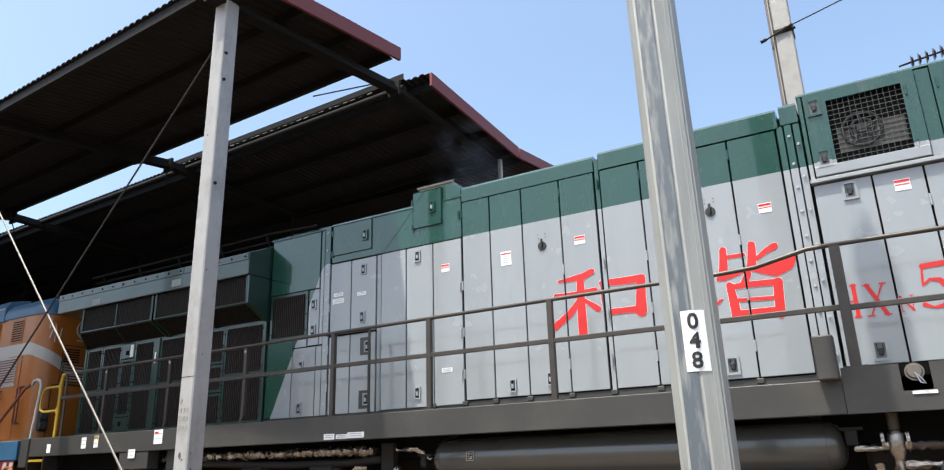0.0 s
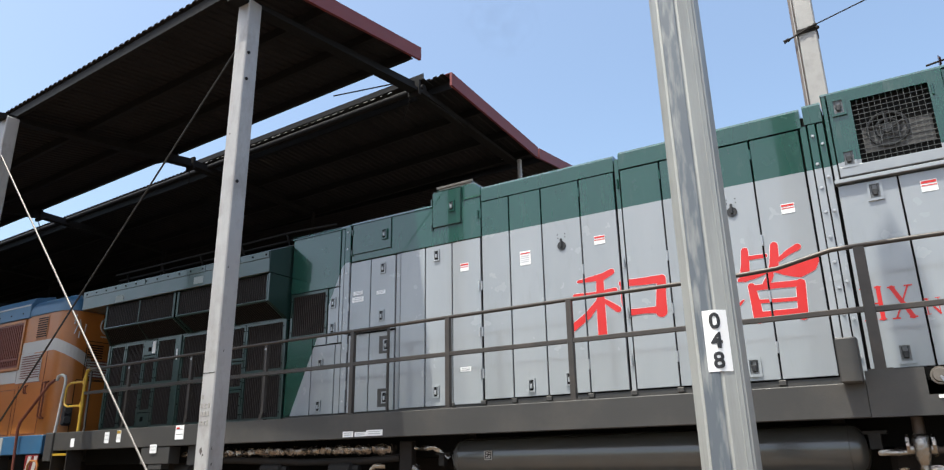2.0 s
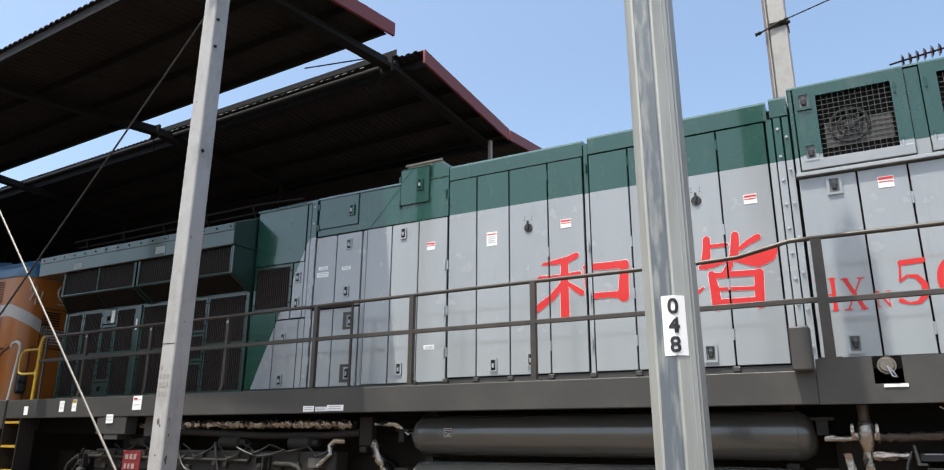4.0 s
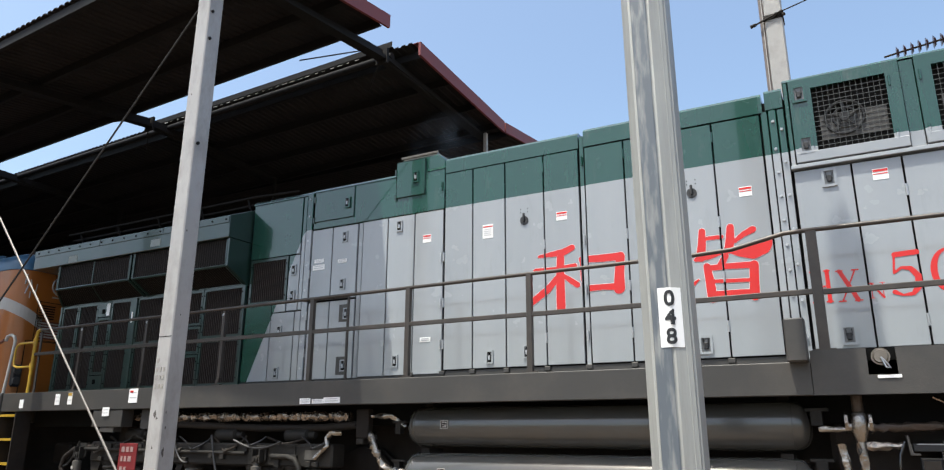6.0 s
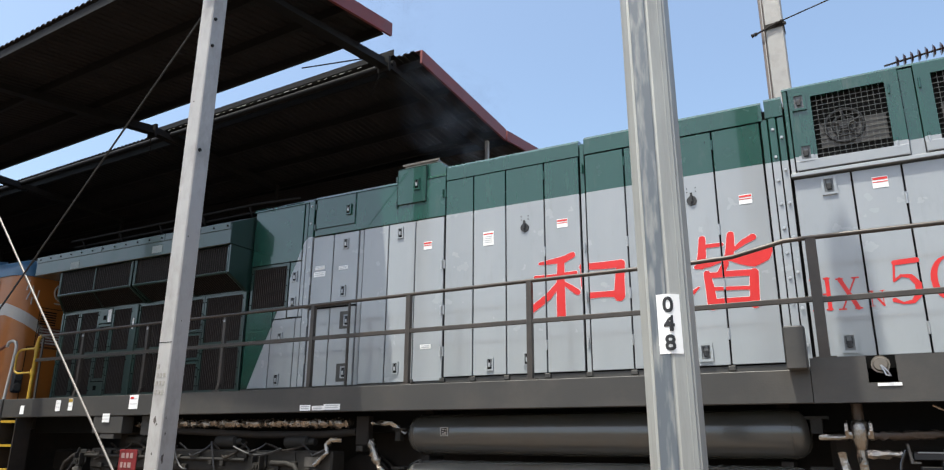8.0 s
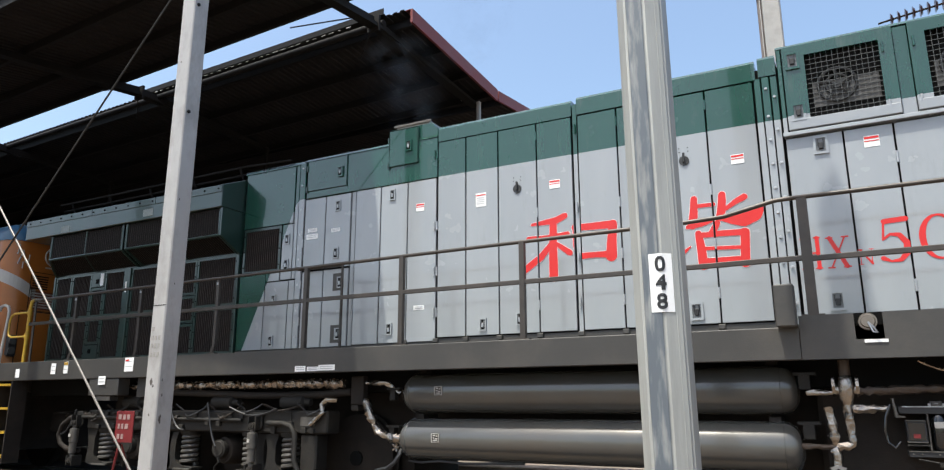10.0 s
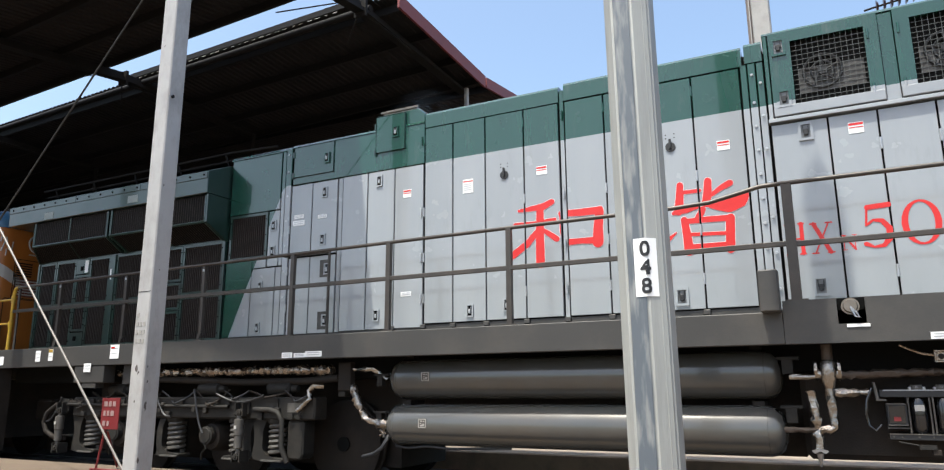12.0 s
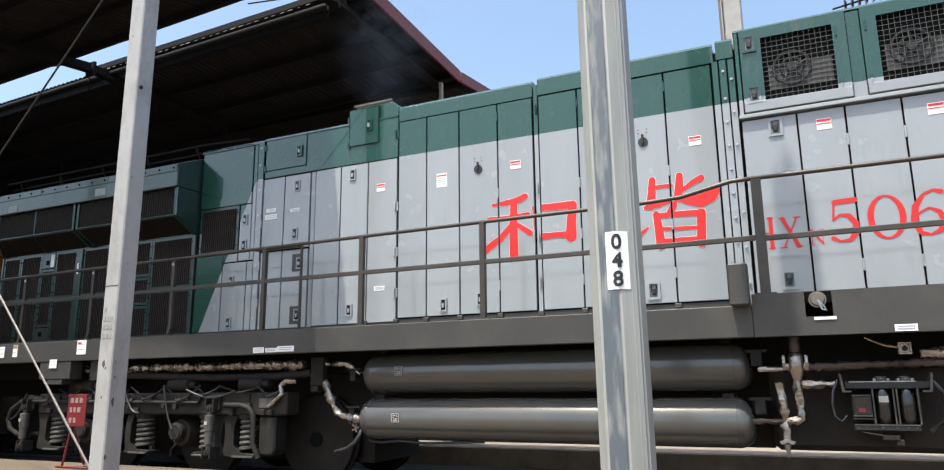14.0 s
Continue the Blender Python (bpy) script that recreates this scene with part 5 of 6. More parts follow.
STENCIL = material("faded_stencil_paint", (0.265, 0.255, 0.235), 0.6, vary=0.3, scale=40)
RUST = material("bare_rusty_spot", (0.07, 0.06, 0.055), 0.7, vary=0.4, scale=30)
for k, fx in enumerate((-6.32, -11.92, -17.52, -23.12)):
    x = fx
    fr = thing("shelter_frame", (x, 5.08, GROUND), "silver-painted steel portal frame of the shelter", "shelter frame", group="shelter frames along the track")
    for y, top in ((5.08, 6.99), (11.85, 7.34)):
        w = .1 if y < 6 else .038
        x = fx if y < 6 else fx + .15
        b = boxes((x - w, x + w, y - w, y + w, GROUND + .015, top))
        # far posts past the first take the dark beam colour for the shade under the roof
        p = part("post", b, POST_PAINT if y < 6 or k == 0 else BEAM, fr, "painted steel post", bevel=.012)
        part("base_plate", boxes((x - .18, x + .18, y - .18, y + .18, GROUND - .02, GROUND + .014)), POST_PAINT, p)
    x = fx
    part("splice_line", boxes((x - .101, x + .101, 4.977, 4.9795, 2.47, 2.476)), BEAM, fr)
    # stencilled marks and bolts
    for j, (z, w) in enumerate(((2.23, .02), (2.14, .11), (2.06, .12), (1.97, .12))):
        for i in range(3 if j else 1):
            part("stencil_bar", boxes((x - .07 + i * .05, x - .07 + i * .05 + .03, 4.976, 4.9795, z - .022, z + .022)), STENCIL, fr)
    for z in (6.25, 5.9, 4.6):
        b = bmesh.new()
        tube(b, [(x + .099, 5.03, z), (x + .115, 5.03, z)], .02, 6)
        part("bolt", b, BEAM, fr)
    if k == 0:
        # flaked paint
        chip_rng = random.Random(4)
        for cy, cz, r in ((5.03, 1.33, .035), (5.035, 1.36, .02), (5.03, 1.57, .016), (5.0, .82, .03), (5.02, 1.72, .012), (5.06, 2.7, .012), (5.02, 3.6, .014)):
            b = bmesh.new()
            prism(b, [(cy + r * .5 * chip_rng.uniform(.5, 1.1) * math.cos(a), cz + r * chip_rng.uniform(.6, 1.4) * math.sin(a)) for a in (2 * math.pi * q / 9 for q in range(9))], "x", x + .0995, x + .1012)
            part("paint_flake", b, RUST, fr)
        for cx, cz, r in ((-.0, 1.38, .014), (-.01, 1.70, .03), (.02, 1.66, .018), (-.03, 5.2, .012)):
            b = bmesh.new()
            prism(b, [(x + cx + r * .8 * chip_rng.uniform(.4, 1.1) * math.cos(a), cz + r * chip_rng.uniform(.5, 1.4) * math.sin(a)) for a in (2 * math.pi * q / 9 for q in range(9))], "y", 4.9788, 4.981)
            part("paint_flake", b, RUST, fr)
    b = bmesh.new()
    prism(b, [(4.8, 6.90), (8.45, 7.35), (8.6, 7.36), (12.0, 7.30), (12.0, 7.36), (8.6, 7.42), (8.45, 7.41), (4.8, 6.96)], "x", x - .09, x + .09)
    prism(b, [(4.8, 6.961), (8.45, 7.411), (8.6, 7.421), (12.0, 7.361), (12.0, 7.42), (8.6, 7.53), (8.45, 7.53), (4.8, 7.02)], "x", x - .02, x + .02)
    part("rafter", b, BEAM, fr)
    part("splice_plate", boxes((x - .11, x + .11, 8.47, 8.52, 7.28, 7.55)), BEAM, fr)
    b = bmesh.new()
    tube(b, [(x - .1, 8.3, 7.48), (x - 1.5, 8.2, 7.60)], .012, 6)
    part("tie_rod", b, BEAM, fr)
    b = bmesh.new()
    tube(b, [(x - .05, 8.5, 7.35), (x - .55, 8.9, 7.12)], .012, 6)
    part("knee_rod", b, BEAM, fr)
    b = bmesh.new()
    tube(b, [(x, 8.6, 7.38), (x + .1, 9.4, 7.3), (x, 10.2, 7.36)], .015, 6)
    part("tie_rod", b, BEAM, fr)

DARK_CABLE = material("dark_bracing_cable_steel", (0.02, 0.018, 0.017), 0.65, metal=0.1, vary=0.3, scale=20)
CABLE = material("bracing_cable_steel", (0.14, 0.125, 0.115), 0.5, metal=0.3, vary=0.3, scale=20)
for i, (a, c, r) in enumerate((((-6.42, 4.99, 6.30), (-11.8, 4.99, .65), .012), ((-11.8, 5.0, 6.28), (-6.42, 5.0, .72), .0125), ((-12.02, 5.0, 6.42), (-17.4, 5.0, .72), .012), ((-17.4, 4.99, 6.25), (-12.02, 4.99, .7), .014))):
    b = bmesh.new()
    tube(b, [a, c], r, 8)
    wire = whole("bracing_cable", b, CABLE if i % 2 else DARK_CABLE, ((a[0] + c[0]) / 2, 5, 3.5), "taut steel bracing cable between two shelter posts", "cable", group="bracing cables")

# both roofs run about three degrees askew to the track
for sheet, slope, pivot in ((near, .052, -6.32), (far, .045, END)):
    for o in (sheet, *sheet.children):
        if o.data.users > 1:
            continue
        for v in o.data.vertices:
            v.co.y += slope * (pivot - sheet.location.x - v.co.x)

# added walls: near-black, to shut out sky and keep the space under the roofs dark
BLOCKER_DARK = material("dark_blocker_panel", (0.012, 0.011, 0.011), 0.8, vary=0.3, scale=2, spec=0.2)
whole("shed_wall", boxes((-60, -6.2, 16.6, 16.8, GROUND - .05, 8.05)), BLOCKER_DARK, (-20, 16.7, GROUND), "added dark wall that shuts out the sky behind the shelter", "wall", kind="structure")
whole("shed_end_wall", boxes((-30.2, -30, 2.0, 16.6, GROUND - .05, 9.0)), BLOCKER_DARK, (-30.1, 10, GROUND), "added dark wall that shuts out the sky at the shelter's end", "wall", kind="structure")

# added out of view: keeps sky light and its reflection off the left side
whole("yard_wall", boxes((-45, -13.2, 1.0, 1.25, GROUND - .05, 4.8)), BLOCKER_DARK, (-28, 1.1, GROUND), "added unseen dark wall that blocks sky light and reflections", "wall", kind="structure")

# ---- pole with a number plate ----
PX, PY, LEAN = -1.083, 4.5, .0068          # the pole leans slightly towards -x
pole = thing("numbered_pole", (PX, PY, GROUND), "galvanised octagonal steel pole with a number plate", "pole")
R, AV = .170, radians(16.5 - 90)               # AV: the way that one corner looks


def leaning(b):
    for v in b.verts:
        v.co.x -= LEAN * (v.co.z - 2.2)
    return b


b = bmesh.new()
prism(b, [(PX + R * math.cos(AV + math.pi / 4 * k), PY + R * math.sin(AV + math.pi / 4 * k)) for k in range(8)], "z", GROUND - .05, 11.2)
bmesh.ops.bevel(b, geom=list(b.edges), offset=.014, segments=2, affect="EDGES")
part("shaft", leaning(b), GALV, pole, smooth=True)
b = bmesh.new()
tube(b, [(PX, PY, 11.2), (PX, PY, 11.7)], [.1, .03], 8)
part("pole_tip", leaning(b), GALV, pole)
part("base_plate", boxes((PX - .27, PX + .27, PY - .27, PY + .27, GROUND - .02, GROUND + .02)), GALV, pole)


def fold(u, z, off):
    """A point u along the two faces that meet at the corner, off metres proud of them."""
    side = 1 if u > 0 else -1
    nrm = AV + side * math.pi / 8
    along = nrm + side * math.pi / 2
    rim = R - .002
    return Vector((PX + rim * math.cos(AV) + abs(u) * math.cos(along) + off * math.cos(nrm), PY + rim * math.sin(AV) + abs(u) * math.sin(along) + off * math.sin(nrm), z))


# weld seam down one face, and the plate that is folded round the corner
b = bmesh.new()
tube(b, [fold(.085, GROUND, 0), fold(.085, 11.2, 0)], .0045, 6)
part("weld_seam", leaning(b), GALV, pole)
b = bmesh.new()
us = (-.072, -.036, -.006, .006, .036, .072)
grid = [[[b.verts.new(fold(u, z, off)) for z in (2.02, 2.38)] for u in us] for off in (.003, .006)]
for i in range(len(us) - 1):
    b.faces.new((grid[1][i][0], grid[1][i + 1][0], grid[1][i + 1][1], grid[1][i][1]))
    b.faces.new((grid[0][i][0], grid[0][i][1], grid[0][i + 1][1], grid[0][i + 1][0]))
    for z in (0, 1):
        b.faces.new((grid[0][i][z], grid[0][i + 1][z], grid[1][i + 1][z], grid[1][i][z]))
for i in (0, -1):
    b.faces.new((grid[0][i][0], grid[0][i][1], grid[1][i][1], grid[1][i][0]))
plate = part("number_plate", leaning(b), WHITE, pole, "white plate with black figures")
for ch, z in (("0", 2.272), ("4", 2.157), ("8", 2.042)):
    fig = lettering(ch, 0, z, .092, INK, plate, 0, centre=True, stretch=.95, name="figure", bold=.004)
    b = bmesh.new()
    b.from_mesh(fig.data)
    bmesh.ops.translate(b, vec=pole.location, verts=b.verts[:])
    for cut in (-.006, 0, .006):
        bmesh.ops.bisect_plane(b, geom=b.verts[:] + b.edges[:] + b.faces[:], plane_co=(cut, 0, 0), plane_no=(1, 0, 0))
    for v in b.verts:
        v.co = fold(v.co.x - .004, v.co.z, .008 - v.co.y)
    leaning(b)
    bmesh.ops.translate(b, vec=-pole.location, verts=b.verts[:])
    b.to_mesh(fig.data)
    b.free()

# ---- mast behind the locomotive ----
MAST_PAINT = material("dull_grey_mast_paint", (0.30, 0.29, 0.28), 0.5, metal=0.1, vary=0.12, scale=5, stain=(0.16, 0.15, 0.14), stain_amount=0.5, stain_scale=3)
mast = thing("wire_mast", (-1.03, 16.4, GROUND), "grey square steel mast with insulators and a stay wire", "mast")
part("shaft", boxes((-1.12, -.74, 16.2, 16.6, GROUND - .05, 12.6)), MAST_PAINT, mast, bevel=.02)
MAST_BROWN = material("brown_flange_paint", (0.115, 0.09, 0.085), 0.6, vary=0.3, scale=6, stain=(0.2, 0.17, 0.15), stain_amount=0.6, stain_scale=4, squash=0.3)
part("flange", boxes((-1.225, -1.125, 16.24, 16.56, GROUND - .05, 12.6)), MAST_BROWN, mast, "narrow brown flange", bevel=.01)
part("flange_lip", boxes((-1.17, -1.15, 16.215, 16.239, GROUND - .05, 12.6)), MAST_PAINT, mast)
b = bmesh.new()
tube(b, [(-1.38, 16.15, 10.70), (-.72, 16.15, 10.93)], .022, 8)
for bx, bz in ((-1.40, 10.69), (-1.33, 10.71), (-.86, 10.87), (-.74, 10.90), (-.70, 10.82)):
    tube(b, [(bx - .03, 16.15, bz), (bx + .03, 16.15, bz + .02)], [.05, .035], 8)
part("insulator_arm", b, UNDER, mast, smooth=True)
part("clamp", boxes((-1.14, -.72, 16.18, 16.62, 10.80, 10.92)), UNDER, mast)
b = bmesh.new()
tube(b, [(-.72, 16.15, 10.92), (8.2, 16.15, 13.0)], .015, 6)
part("stay_wire", b, UNDER, mast)

# ---- roof insulator string behind the raised hood ----
ins = thing("insulator_string", (.9, 9.0, 5.035), "brown ribbed insulator string on the hood roof", "insulator")
b = bmesh.new()
tube(b, [(.60, 9.0, 5.82), (.75, 9.0, 5.84), (1.9, 9.0, 5.98)], .012, 6)
part("rod", b, UNDER, ins)
BROWN = material("brown_porcelain", (0.06, 0.03, 0.03), 0.3, vary=0.2)
for k in range(14):
    x = .74 + k * .075
    b = bmesh.new()
    z = 5.84 + (x - .75) * .12
    tube(b, [(x - .012, 9.0, z), (x + .012, 9.0, z)], [.078, .045], 12)
    part("shed", b, BROWN, ins, smooth=True)
b = bmesh.new()
tube(b, [(1.9, 9.0, 5.03), (1.9, 9.0, 6.0)], .04, 8)
part("stand", b, UNDER, ins)

# ---- orange locomotive coupled behind ----
ORANGE = material("orange_paint", (0.32, 0.108, 0.019), 0.4, vary=0.15, scale=3, bump=0.05, coat=0.25, stain=(0.20, 0.075, 0.02), stain_amount=0.5)
BLUE = material("blue_paint", (0.026, 0.095, 0.19), 0.45, vary=0.18, scale=3, coat=0.15, stain=(0.07, 0.10, 0.13), stain_amount=0.5)
SHUTTER = material("red_brown_shutter", (0.13, 0.034, 0.02), 0.5, vary=0.2, scale=8)
other = thing("orange_locomotive", (-17, 8.3, RAIL), "orange and white diesel locomotive with a blue roof", "locomotive")
OY, OX, OR, FAR_X = 7.0, -12.8, .32, -25


def rounded(grow=0.0):
    """Plan outline of the body with rounded nose corners."""
    y0, y1 = OY, 2 * LOCO.y - OY
    pts = [(FAR_X, y0 - grow)]
    for mid_y, start in ((y0 + OR, -math.pi / 2), (y1 - OR, 0)):
        for k in range(9):
            a = start + math.pi / 2 * k / 8
            pts.append((OX - OR + (OR + grow) * math.cos(a), mid_y + (OR + grow) * math.sin(a)))
    pts.append((FAR_X, y1 + grow))
    return pts


bm = bmesh.new()
prism(bm, rounded(), "z", 2.12, 4.29)
part("body", bm, ORANGE, other, smooth=True)
bm = bmesh.new()
rings = [[bm.verts.new((x, y, z)) for x, y in rounded(g)] for z, g in ((4.292, .02), (4.40, .02), (4.49, -.02), (4.57, -.10), (4.62, -.22), (4.645, -.31))]
for a, c in zip(rings, rings[1:]):
    for k in range(len(a)):
        bm.faces.new((a[k], a[(k + 1) % len(a)], c[(k + 1) % len(a)], c[k]))
bm.faces.new(rings[-1])
bm.faces.new(rings[0][::-1])
part("roof", bm, BLUE, other, "blue roof with rounded edges", smooth=True)
# raised roof edge of the long hood, behind the nose
bm = bmesh.new()
prism(bm, [(OY - .035, 4.27), (OY - .035, 4.52), (OY + .05, 4.66), (OY + .4, 4.74), (OY + .4, 4.27)], "x", FAR_X, -14.06)
hood_roof = part("hood_roof", bm, BLUE, other, "blue roof edge of the long hood", bevel=.01)
part("roof_seam", boxes((FAR_X, -14.065, OY - .045, OY - .036, 4.50, 4.525)), CREAM, hood_roof)
for k in range(12):
    bolt(-14.3 - k * .42, OY - .034, 4.37, hood_roof, BEAM, .018)
# stripe that bends down round the nose
bm = bmesh.new()
prev = None
run = [(-14.22, OY - .004), (-13.7, OY - .004), (-13.3, OY - .004)] + rounded(.004)[1:10] + [(OX + .004, OY + OR + .1), (OX + .004, 7.52)]
gone, last = 0, run[0]
for i, (x, y) in enumerate(run):
    if i > 3:
        gone += math.hypot(x - last[0], y - last[1])
    last = (x, y)
    drop = .50 * gone ** 1.25
    pair_v = (bm.verts.new((x, y, 3.59 - drop * 1.02)), bm.verts.new((x, y, 3.80 - drop)))
    if prev:
        bm.faces.new((prev[0], pair_v[0], pair_v[1], prev[1]))
    prev = pair_v
part("stripe", bm, CREAM, other, "off-white swept stripe")
# cream panel with a slanted edge, its louvres and the vent above it
bm = bmesh.new()
prism(bm, [(-14.22, 3.06), (-13.42, 3.06), (-13.75, 3.588), (-14.22, 3.588)], "y", OY - .006, OY - .001)
part("stripe_panel", bm, CREAM, other)
for x0, x1, z0, z1, m in ((-13.74, -13.43, 3.85, 4.23, ORANGE), (-14.08, -13.46, 3.12, 3.55, CREAM)):
    v = part("vent", boxes((x0 - .02, x1 + .02, OY - .012, OY - .007, z0 - .02, z1 + .02)), m, other)
    n = int((z1 - z0) / .042)
    for k in range(n):
        z = z0 + (z1 - z0) * (k + .5) / n
        part("slat", boxes((x0, x1, OY - .020, OY - .0125, z - .009, z + .009)), BEAM if m is ORANGE else SHUTTER, v)
for x0, x1 in ((-15.75, -14.22), (-17.4, -15.85)):
    sh = part("radiator_shutter", boxes((x0, x1, OY - .02, OY - .001, 3.36, 4.20)), SHUTTER, other, "red-brown slatted radiator shutter")
    for k in range(22):
        x = x0 + .06 + k * (x1 - x0 - .12) / 21
        part("slat", boxes((x - .016, x + .016, OY - .035, OY - .021, 3.40, 4.16)), SHUTTER, sh)
    part("shutter_bar", boxes((x0, x1, OY - .045, OY - .036, 3.50, 3.54)), SHUTTER, sh)
    b = bmesh.new()
    ring(b, x0, x1, 3.36, 4.20, .045, OY - .03, OY - .001)
    part("shutter_frame", b, ORANGE, sh)
part("stripe_panel", boxes((-17.5, -14.23, OY - .006, OY - .001, 3.08, 3.30)), CREAM, other)
part("deck", boxes((FAR_X, -12.66, 6.8, 9.8, 1.80, 2.11)), BLUE, other, "blue deck edge", bevel=.01)
part("deck_stripe", boxes((-14.6, -13.9, 6.79, 6.798, 1.72, 2.09)), CREAM, other)
part("belly", boxes((FAR_X, -13.2, 7.3, 9.3, .7, 1.745)), UNDER, other)
# door seams, handles and grab rails on the side
for x0, x1, z0, z1 in ((-14.08, -13.30, 2.16, 3.05), (-15.3, -14.2, 2.16, 2.95)):
    b = bmesh.new()
    ring(b, x0, x1, z0, z1, .010, OY - .006, OY - .001)
    part("door_seam", b, SHUTTER, other)
part("panel_seam", boxes((-13.306, -13.294, OY - .006, OY - .001, 3.07, 3.58)), SHUTTER, other)
for x in (-13.83, -13.77):
    b = bmesh.new()
    tube(b, [(x, OY - .01, 2.86), (x, OY - .04, 2.88), (x, OY - .04, 2.98), (x, OY - .01, 3.0)], .011, 6)
    part("door_handle", b, SHUTTER, other)
for x in (-13.19, -13.10):
    b = bmesh.new()
    tube(b, [(x, OY - .0, 2.40), (x, OY - .06, 2.43), (x, OY - .06, 3.0), (x, OY - .0, 3.03)], .016, 6)
    part("grab_rail", b, SHUTTER, other)
b = bmesh.new()
tube(b, [(-13.28, 6.74, 1.2), (-13.32, 6.74, 1.72), (-13.36, 6.74, 2.22), (-13.32, 6.74, 2.33), (-12.62, 6.76, 2.93), (-12.50, 6.78, 2.99)], .024, 8)
part("hand_rail", b, SHUTTER, other, "rusty brown tube hand rail", smooth=True)
b = bmesh.new()
tube(b, [(-14.6, 6.74, 1.6), (-14.5, 6.74, 2.95), (-14.4, 6.74, 3.04), (-14.28, 6.74, 3.0), (-14.26, 6.74, 2.86), (-14.5, 6.74, 1.7)], .024, 8)
part("hand_rail", b, CREAM, other, smooth=True)
# nose: crest, louvres, hatch and marker lamps
for y, z, lean, hh in ((7.16, 4.13, .12, .09), (7.19, 3.97, .30, .10), (7.25, 4.02, -.25, .11), (7.33, 3.96, .1, .10), (7.24, 3.86, .0, .06)):
    b = bmesh.new()
    x_face = OX + .002 if y > OY + OR else OX - OR + math.sqrt(max(0, OR ** 2 - (OY + OR - y) ** 2)) + .002
    tube(b, [(x_face, y - lean * hh, z - hh), (x_face, y + lean * hh, z + hh)], .011, 6)
    part("crest_bar", b, CREAM, other)
b = bmesh.new()
tube(b, [(OX + .002, 7.78 - .16 * math.sin(a), 4.08 + .16 * math.cos(a)) for a in (math.pi * k / 12 for k in range(13))], .016, 6)
part("crest_arc", b, CREAM, other, smooth=True)
part("crest_bar", boxes((OX + .001, OX + .006, 7.64, 7.85, 3.86, 3.885)), CREAM, other)
for z0, z1, m, y0, y1 in ((3.46, 3.72, BEAM, 7.44, 7.72), (3.13, 3.42, CREAM, 7.46, 7.95)):
    v = part("nose_vent", boxes((OX + .001, OX + .004, y0 - .02, y1 + .02, z0 - .015, z1 + .015)), ORANGE if m is BEAM else SHUTTER, other)
    n = int((z1 - z0) / .042)
    for k in range(n):
        z = z0 + (z1 - z0) * (k + .5) / n
        part("slat", boxes((OX + .0045, OX + .014, y0, y1, z - .011, z + .011)), m, v)
for y0, y1, z0, z1 in ((7.30, 7.85, 2.15, 3.06), (7.42, 8.6, 3.09, 3.76)):
    b = bmesh.new()
    for d in ((y0, y1, z1, z1 + .012), (y0, y1, z0 - .012, z0), (y0 - .012, y0, z0, z1), (y1, y1 + .012, z0, z1)):
        box(b, OX + .001, OX + .006, *d)
    part("hatch_seam", b, BEAM, other)
lamp = part("marker_lamp", boxes((OX - .02, OX + .05, 7.13, 7.31, 2.27, 2.64)), INK, other, "dark twin marker lamp", bevel=.03)
for z in (2.37, 2.54):
    b = bmesh.new()
    tube(b, [(OX + .045, 7.22, z), (OX + .062, 7.22, z)], [.07, .06], 16)
    part("lens", b, BLOWER, lamp, smooth=True)
chev = part("nose_chevron", boxes((-13.05, -12.66, 6.785, 6.797, 1.36, 1.79)), SIGN_RED, other, "red plate with white diagonal bars")
for k in range(2):
    b = bmesh.new()
    x = -13.05 + k * .19
    prism(b, [(x, 1.38), (x + .10, 1.38), (x + .20, 1.77), (x + .10, 1.77)], "y", 6.779, 6.784)
    part("diagonal_bar", b, CREAM, chev)
b = bmesh.new()
tube(b, [(-12.78, 6.70, 1.35), (-12.78, 6.70, 1.62), (-12.72, 6.70, 1.69), (-12.55, 6.70, 1.69), (-12.49, 6.70, 1.62), (-12.49, 6.70, 1.35)], .018, 8)
part("step_rail", b, ORANGE, other, smooth=True)
for z in (1.45, 1.1, .75):
    part("step", boxes((-13.95, -13.35, 6.75, 6.98, z, z + .03)), UNDER, other)
for x in (-13.97, -13.33):
    part("step_hanger", boxes((x - .012, x + .012, 6.75, 6.98, .7, 1.795)), UNDER, other)
b = bmesh.new()
tube(b, [(-13.25, 7.5, 4.60), (-13.25, 7.5, 4.68), (-13.25, 7.5, 4.74)], [.16, .13, .05], 14)
part("roof_dome", b, UNDER, other, smooth=True)
for x in (-14.3, -16.1, -17.9, -20.6, -22.4):
    for y in (7.53, 8.93):
        b = bmesh.new()
        tube(b, [(x, y, .825), (x, y + .13, .825)], .525, 28)
        part("wheel", b, UNDER, other, smooth=True)
b = bmesh.new()
box(b, -12.9, -12.43, 8.15, 8.45, 1.0, 1.35)
part("coupler", b, UNDER, other, bevel=.04)

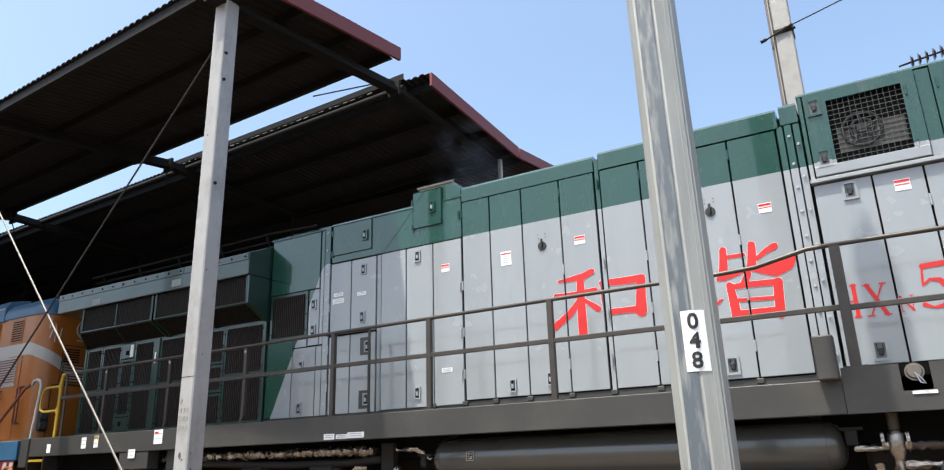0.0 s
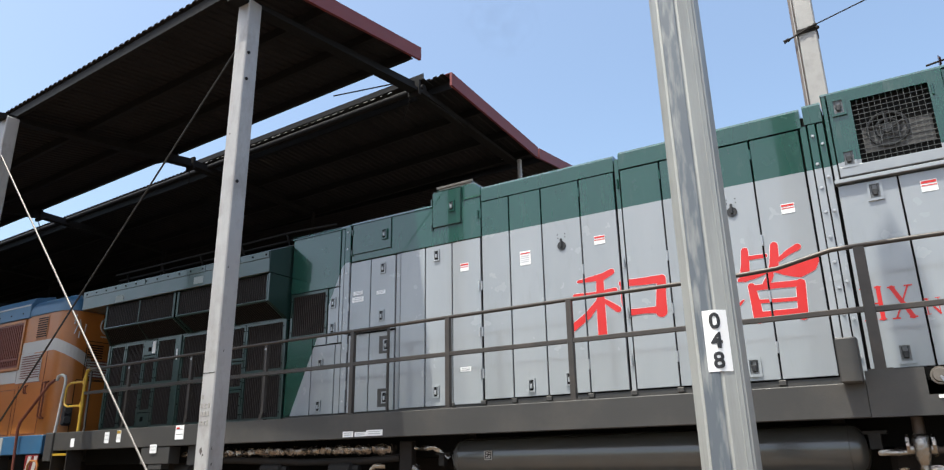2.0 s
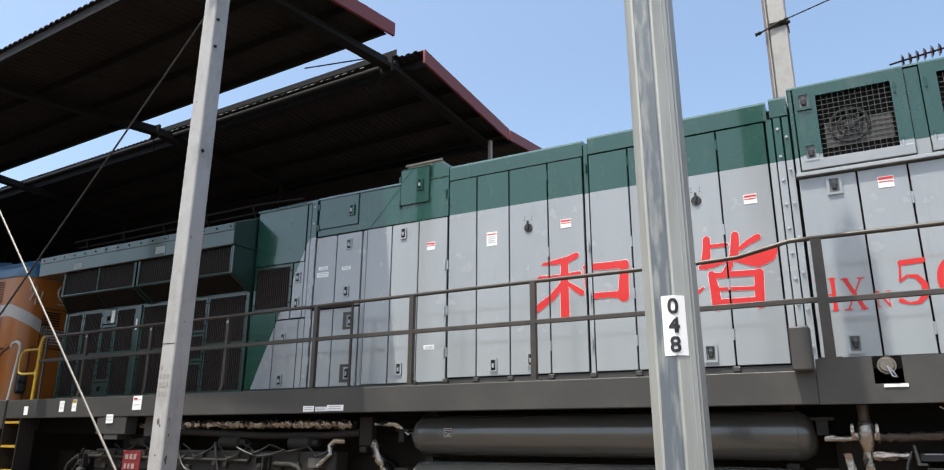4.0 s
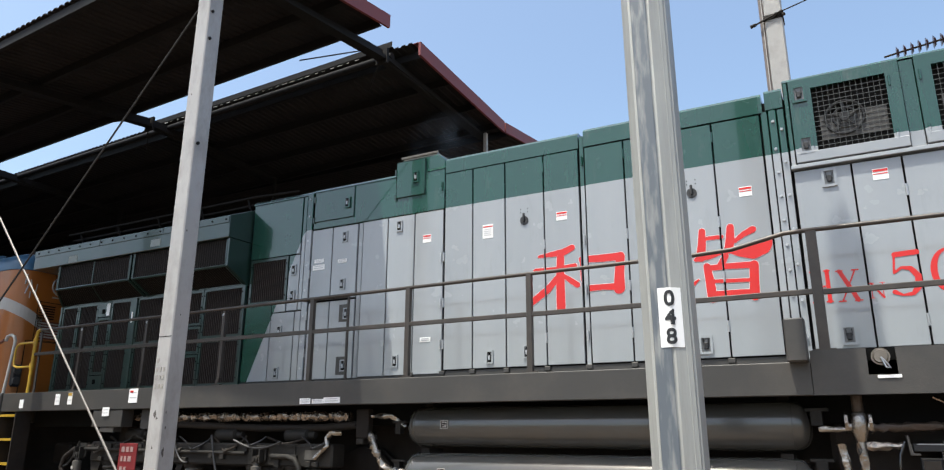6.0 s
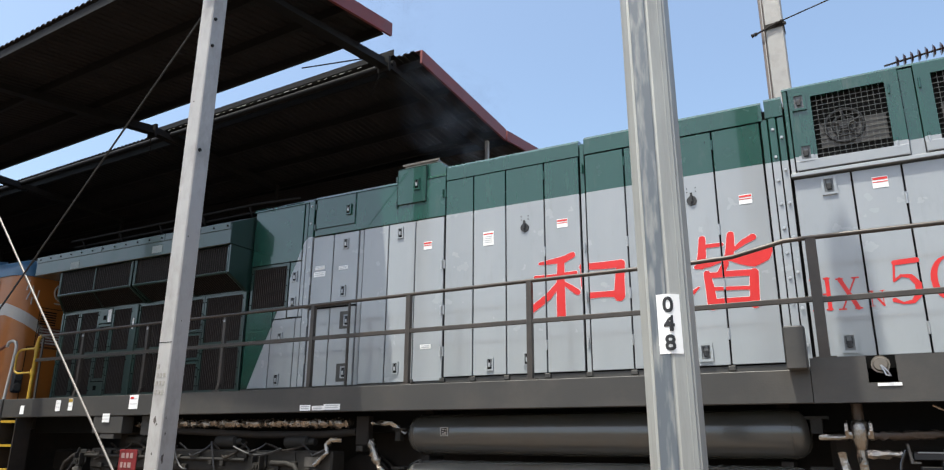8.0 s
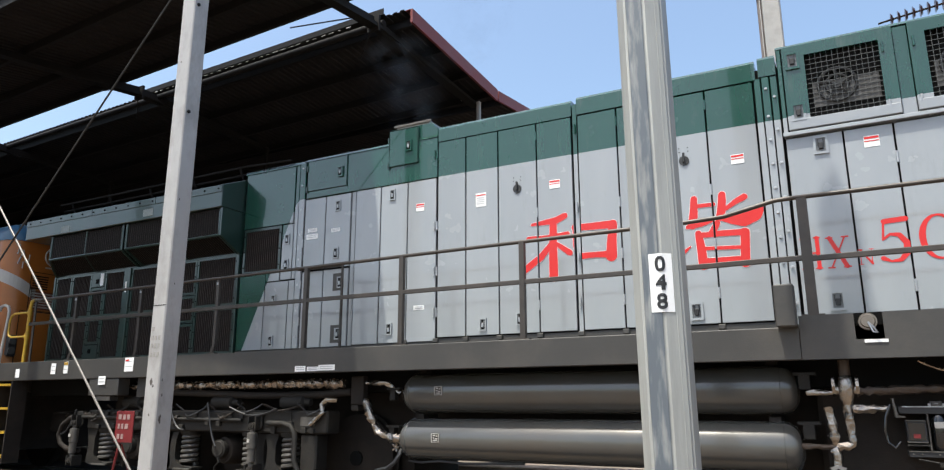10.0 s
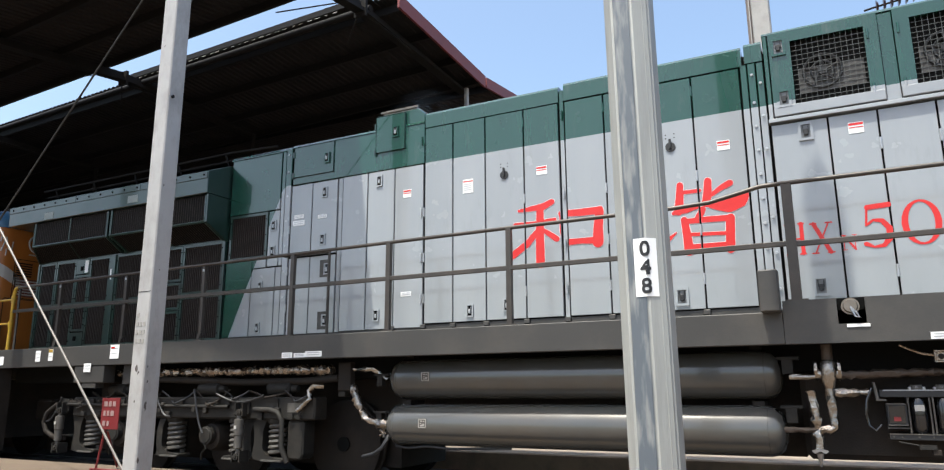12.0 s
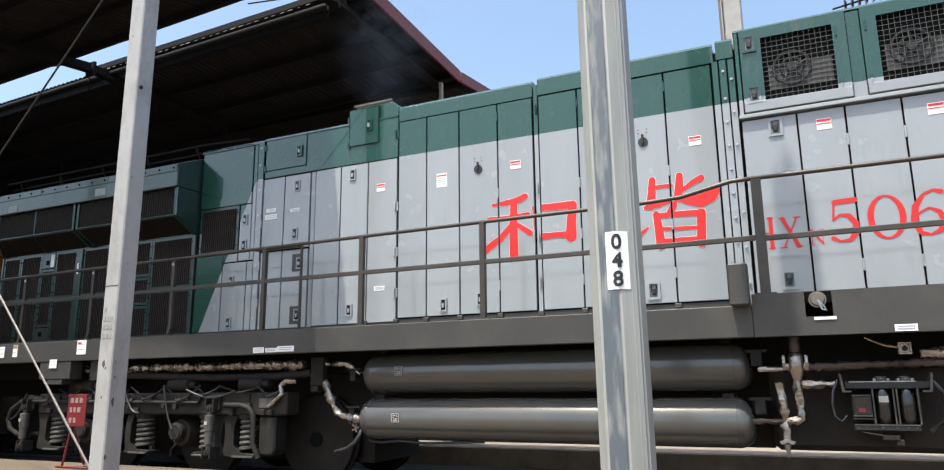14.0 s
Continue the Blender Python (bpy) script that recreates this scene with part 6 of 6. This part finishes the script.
# ---- exhaust smoke: thin puffs that leave the stack ----
def smoke_material():
    m = bpy.data.materials.new("thin_smoke")
    m.use_nodes = True
    n, l = m.node_tree.nodes, m.node_tree.links
    n.clear()
    out = n.new("ShaderNodeOutputMaterial")
    clear, grey, mix = n.new("ShaderNodeBsdfTransparent"), n.new("ShaderNodeBsdfDiffuse"), n.new("ShaderNodeMixShader")
    grey.inputs["Color"].default_value = (0.22, 0.27, 0.36, 1)
    co, tex, wisp = n.new("ShaderNodeTexCoord"), n.new("ShaderNodeTexNoise"), n.new("ShaderNodeMapRange")
    tex.inputs["Scale"].default_value, tex.inputs["Detail"].default_value = 2.8, 5
    wisp.inputs[1].default_value, wisp.inputs[2].default_value = 0.36, 0.66
    # denser in the middle of a puff, thinning out to nothing before its rim
    flat, ball, soft, core, thin = (n.new("ShaderNode" + k) for k in ("Mapping", "TexGradient", "Math", "Math", "Math"))
    flat.inputs["Scale"].default_value = (1.5, 0.33, 1.5)
    ball.gradient_type, soft.operation, core.operation, thin.operation = "SPHERICAL", "POWER", "MULTIPLY", "MULTIPLY"
    soft.inputs[1].default_value, thin.inputs[1].default_value = 1.4, 0.16
    l.new(co.outputs["Object"], flat.inputs[0])
    l.new(flat.outputs[0], ball.inputs[0])
    l.new(co.outputs["Object"], tex.inputs["Vector"])
    l.new(tex.outputs["Fac"], wisp.inputs[0])
    l.new(ball.outputs["Fac"], soft.inputs[0])
    l.new(soft.outputs[0], core.inputs[0])
    l.new(wisp.outputs[0], core.inputs[1])
    l.new(core.outputs[0], thin.inputs[0])
    l.new(thin.outputs[0], mix.inputs[0])
    l.new(clear.outputs[0], mix.inputs[1])
    through_light, both = n.new("ShaderNodeBsdfTranslucent"), n.new("ShaderNodeMixShader")
    through_light.inputs["Color"].default_value = (0.30, 0.36, 0.46, 1)
    l.new(grey.outputs[0], both.inputs[1])
    l.new(through_light.outputs[0], both.inputs[2])
    l.new(both.outputs[0], mix.inputs[2])
    l.new(mix.outputs[0], out.inputs[0])
    return m


SMOKE = smoke_material()
STACK = Vector((-5.05, 8.25, 4.42))
plume = thing("exhaust_smoke", STACK, "thin bluish grey exhaust smoke rising from the stack", "smoke")
plume_meshes = []
for k in range(6):
    b = bmesh.new()
    bmesh.ops.create_icosphere(b, subdivisions=3, radius=.80)
    for v in b.verts:
        f = 1 + .12 * noise.noise(v.co * 3 + Vector((k * 7, 0, 0)))
        v.co = Vector((v.co.x * f, v.co.y * f * .9, v.co.z * f))
    me = finish("puff", b, SMOKE, Vector((0, 0, 0)), smooth=True)
    plume_meshes.append(me)
rng = random.Random(21)
puffs = []
# bursts of the engine: start, length, number of puffs
for start, length, count in ((0.0, .5, 2), (5.4, 2.0, 4), (8.4, 1.0, 2), (11.3, 2.2, 4)):
    for k in range(count):
        o = new("puff", plume_meshes[k % 6])
        o.parent = plume
        o.visible_shadow = False
        puffs.append((o, start - (.8 if start == 0 else 0) + length * (k + rng.random()) / count, rng.uniform(-1, 1), rng.uniform(-1, 1), rng.uniform(1.3, 1.8), rng.uniform(0, 360)))


def motions():
    """The smoke puffs rise, drift and spread from the stack, then leave through the slot in the roof."""
    for o, t0, u, v, speed, spin in puffs:
        rows = []

        def at(age):
            z = max(-1.2, age * speed)
            spread = .05 + .36 * max(0, z - .5)
            drift = .10 * max(0, z) ** 2
            return pose(.22 - .26 * max(0, z - .7) + u * spread * 1.5 + .04 * drift, v * spread * .7 + .02 * drift, z, 0, spin + 30 * z, 32)

        times = sorted({0.0, 14.0} | {min(14.0, max(0.0, t0 + d)) for d in (-.9, 0, .5, 1, 1.5, 2, 2.8, 4, 6)})
        for t in times:
            rows.append((t, at(t - t0)))
        walk(o, rows)


motions()
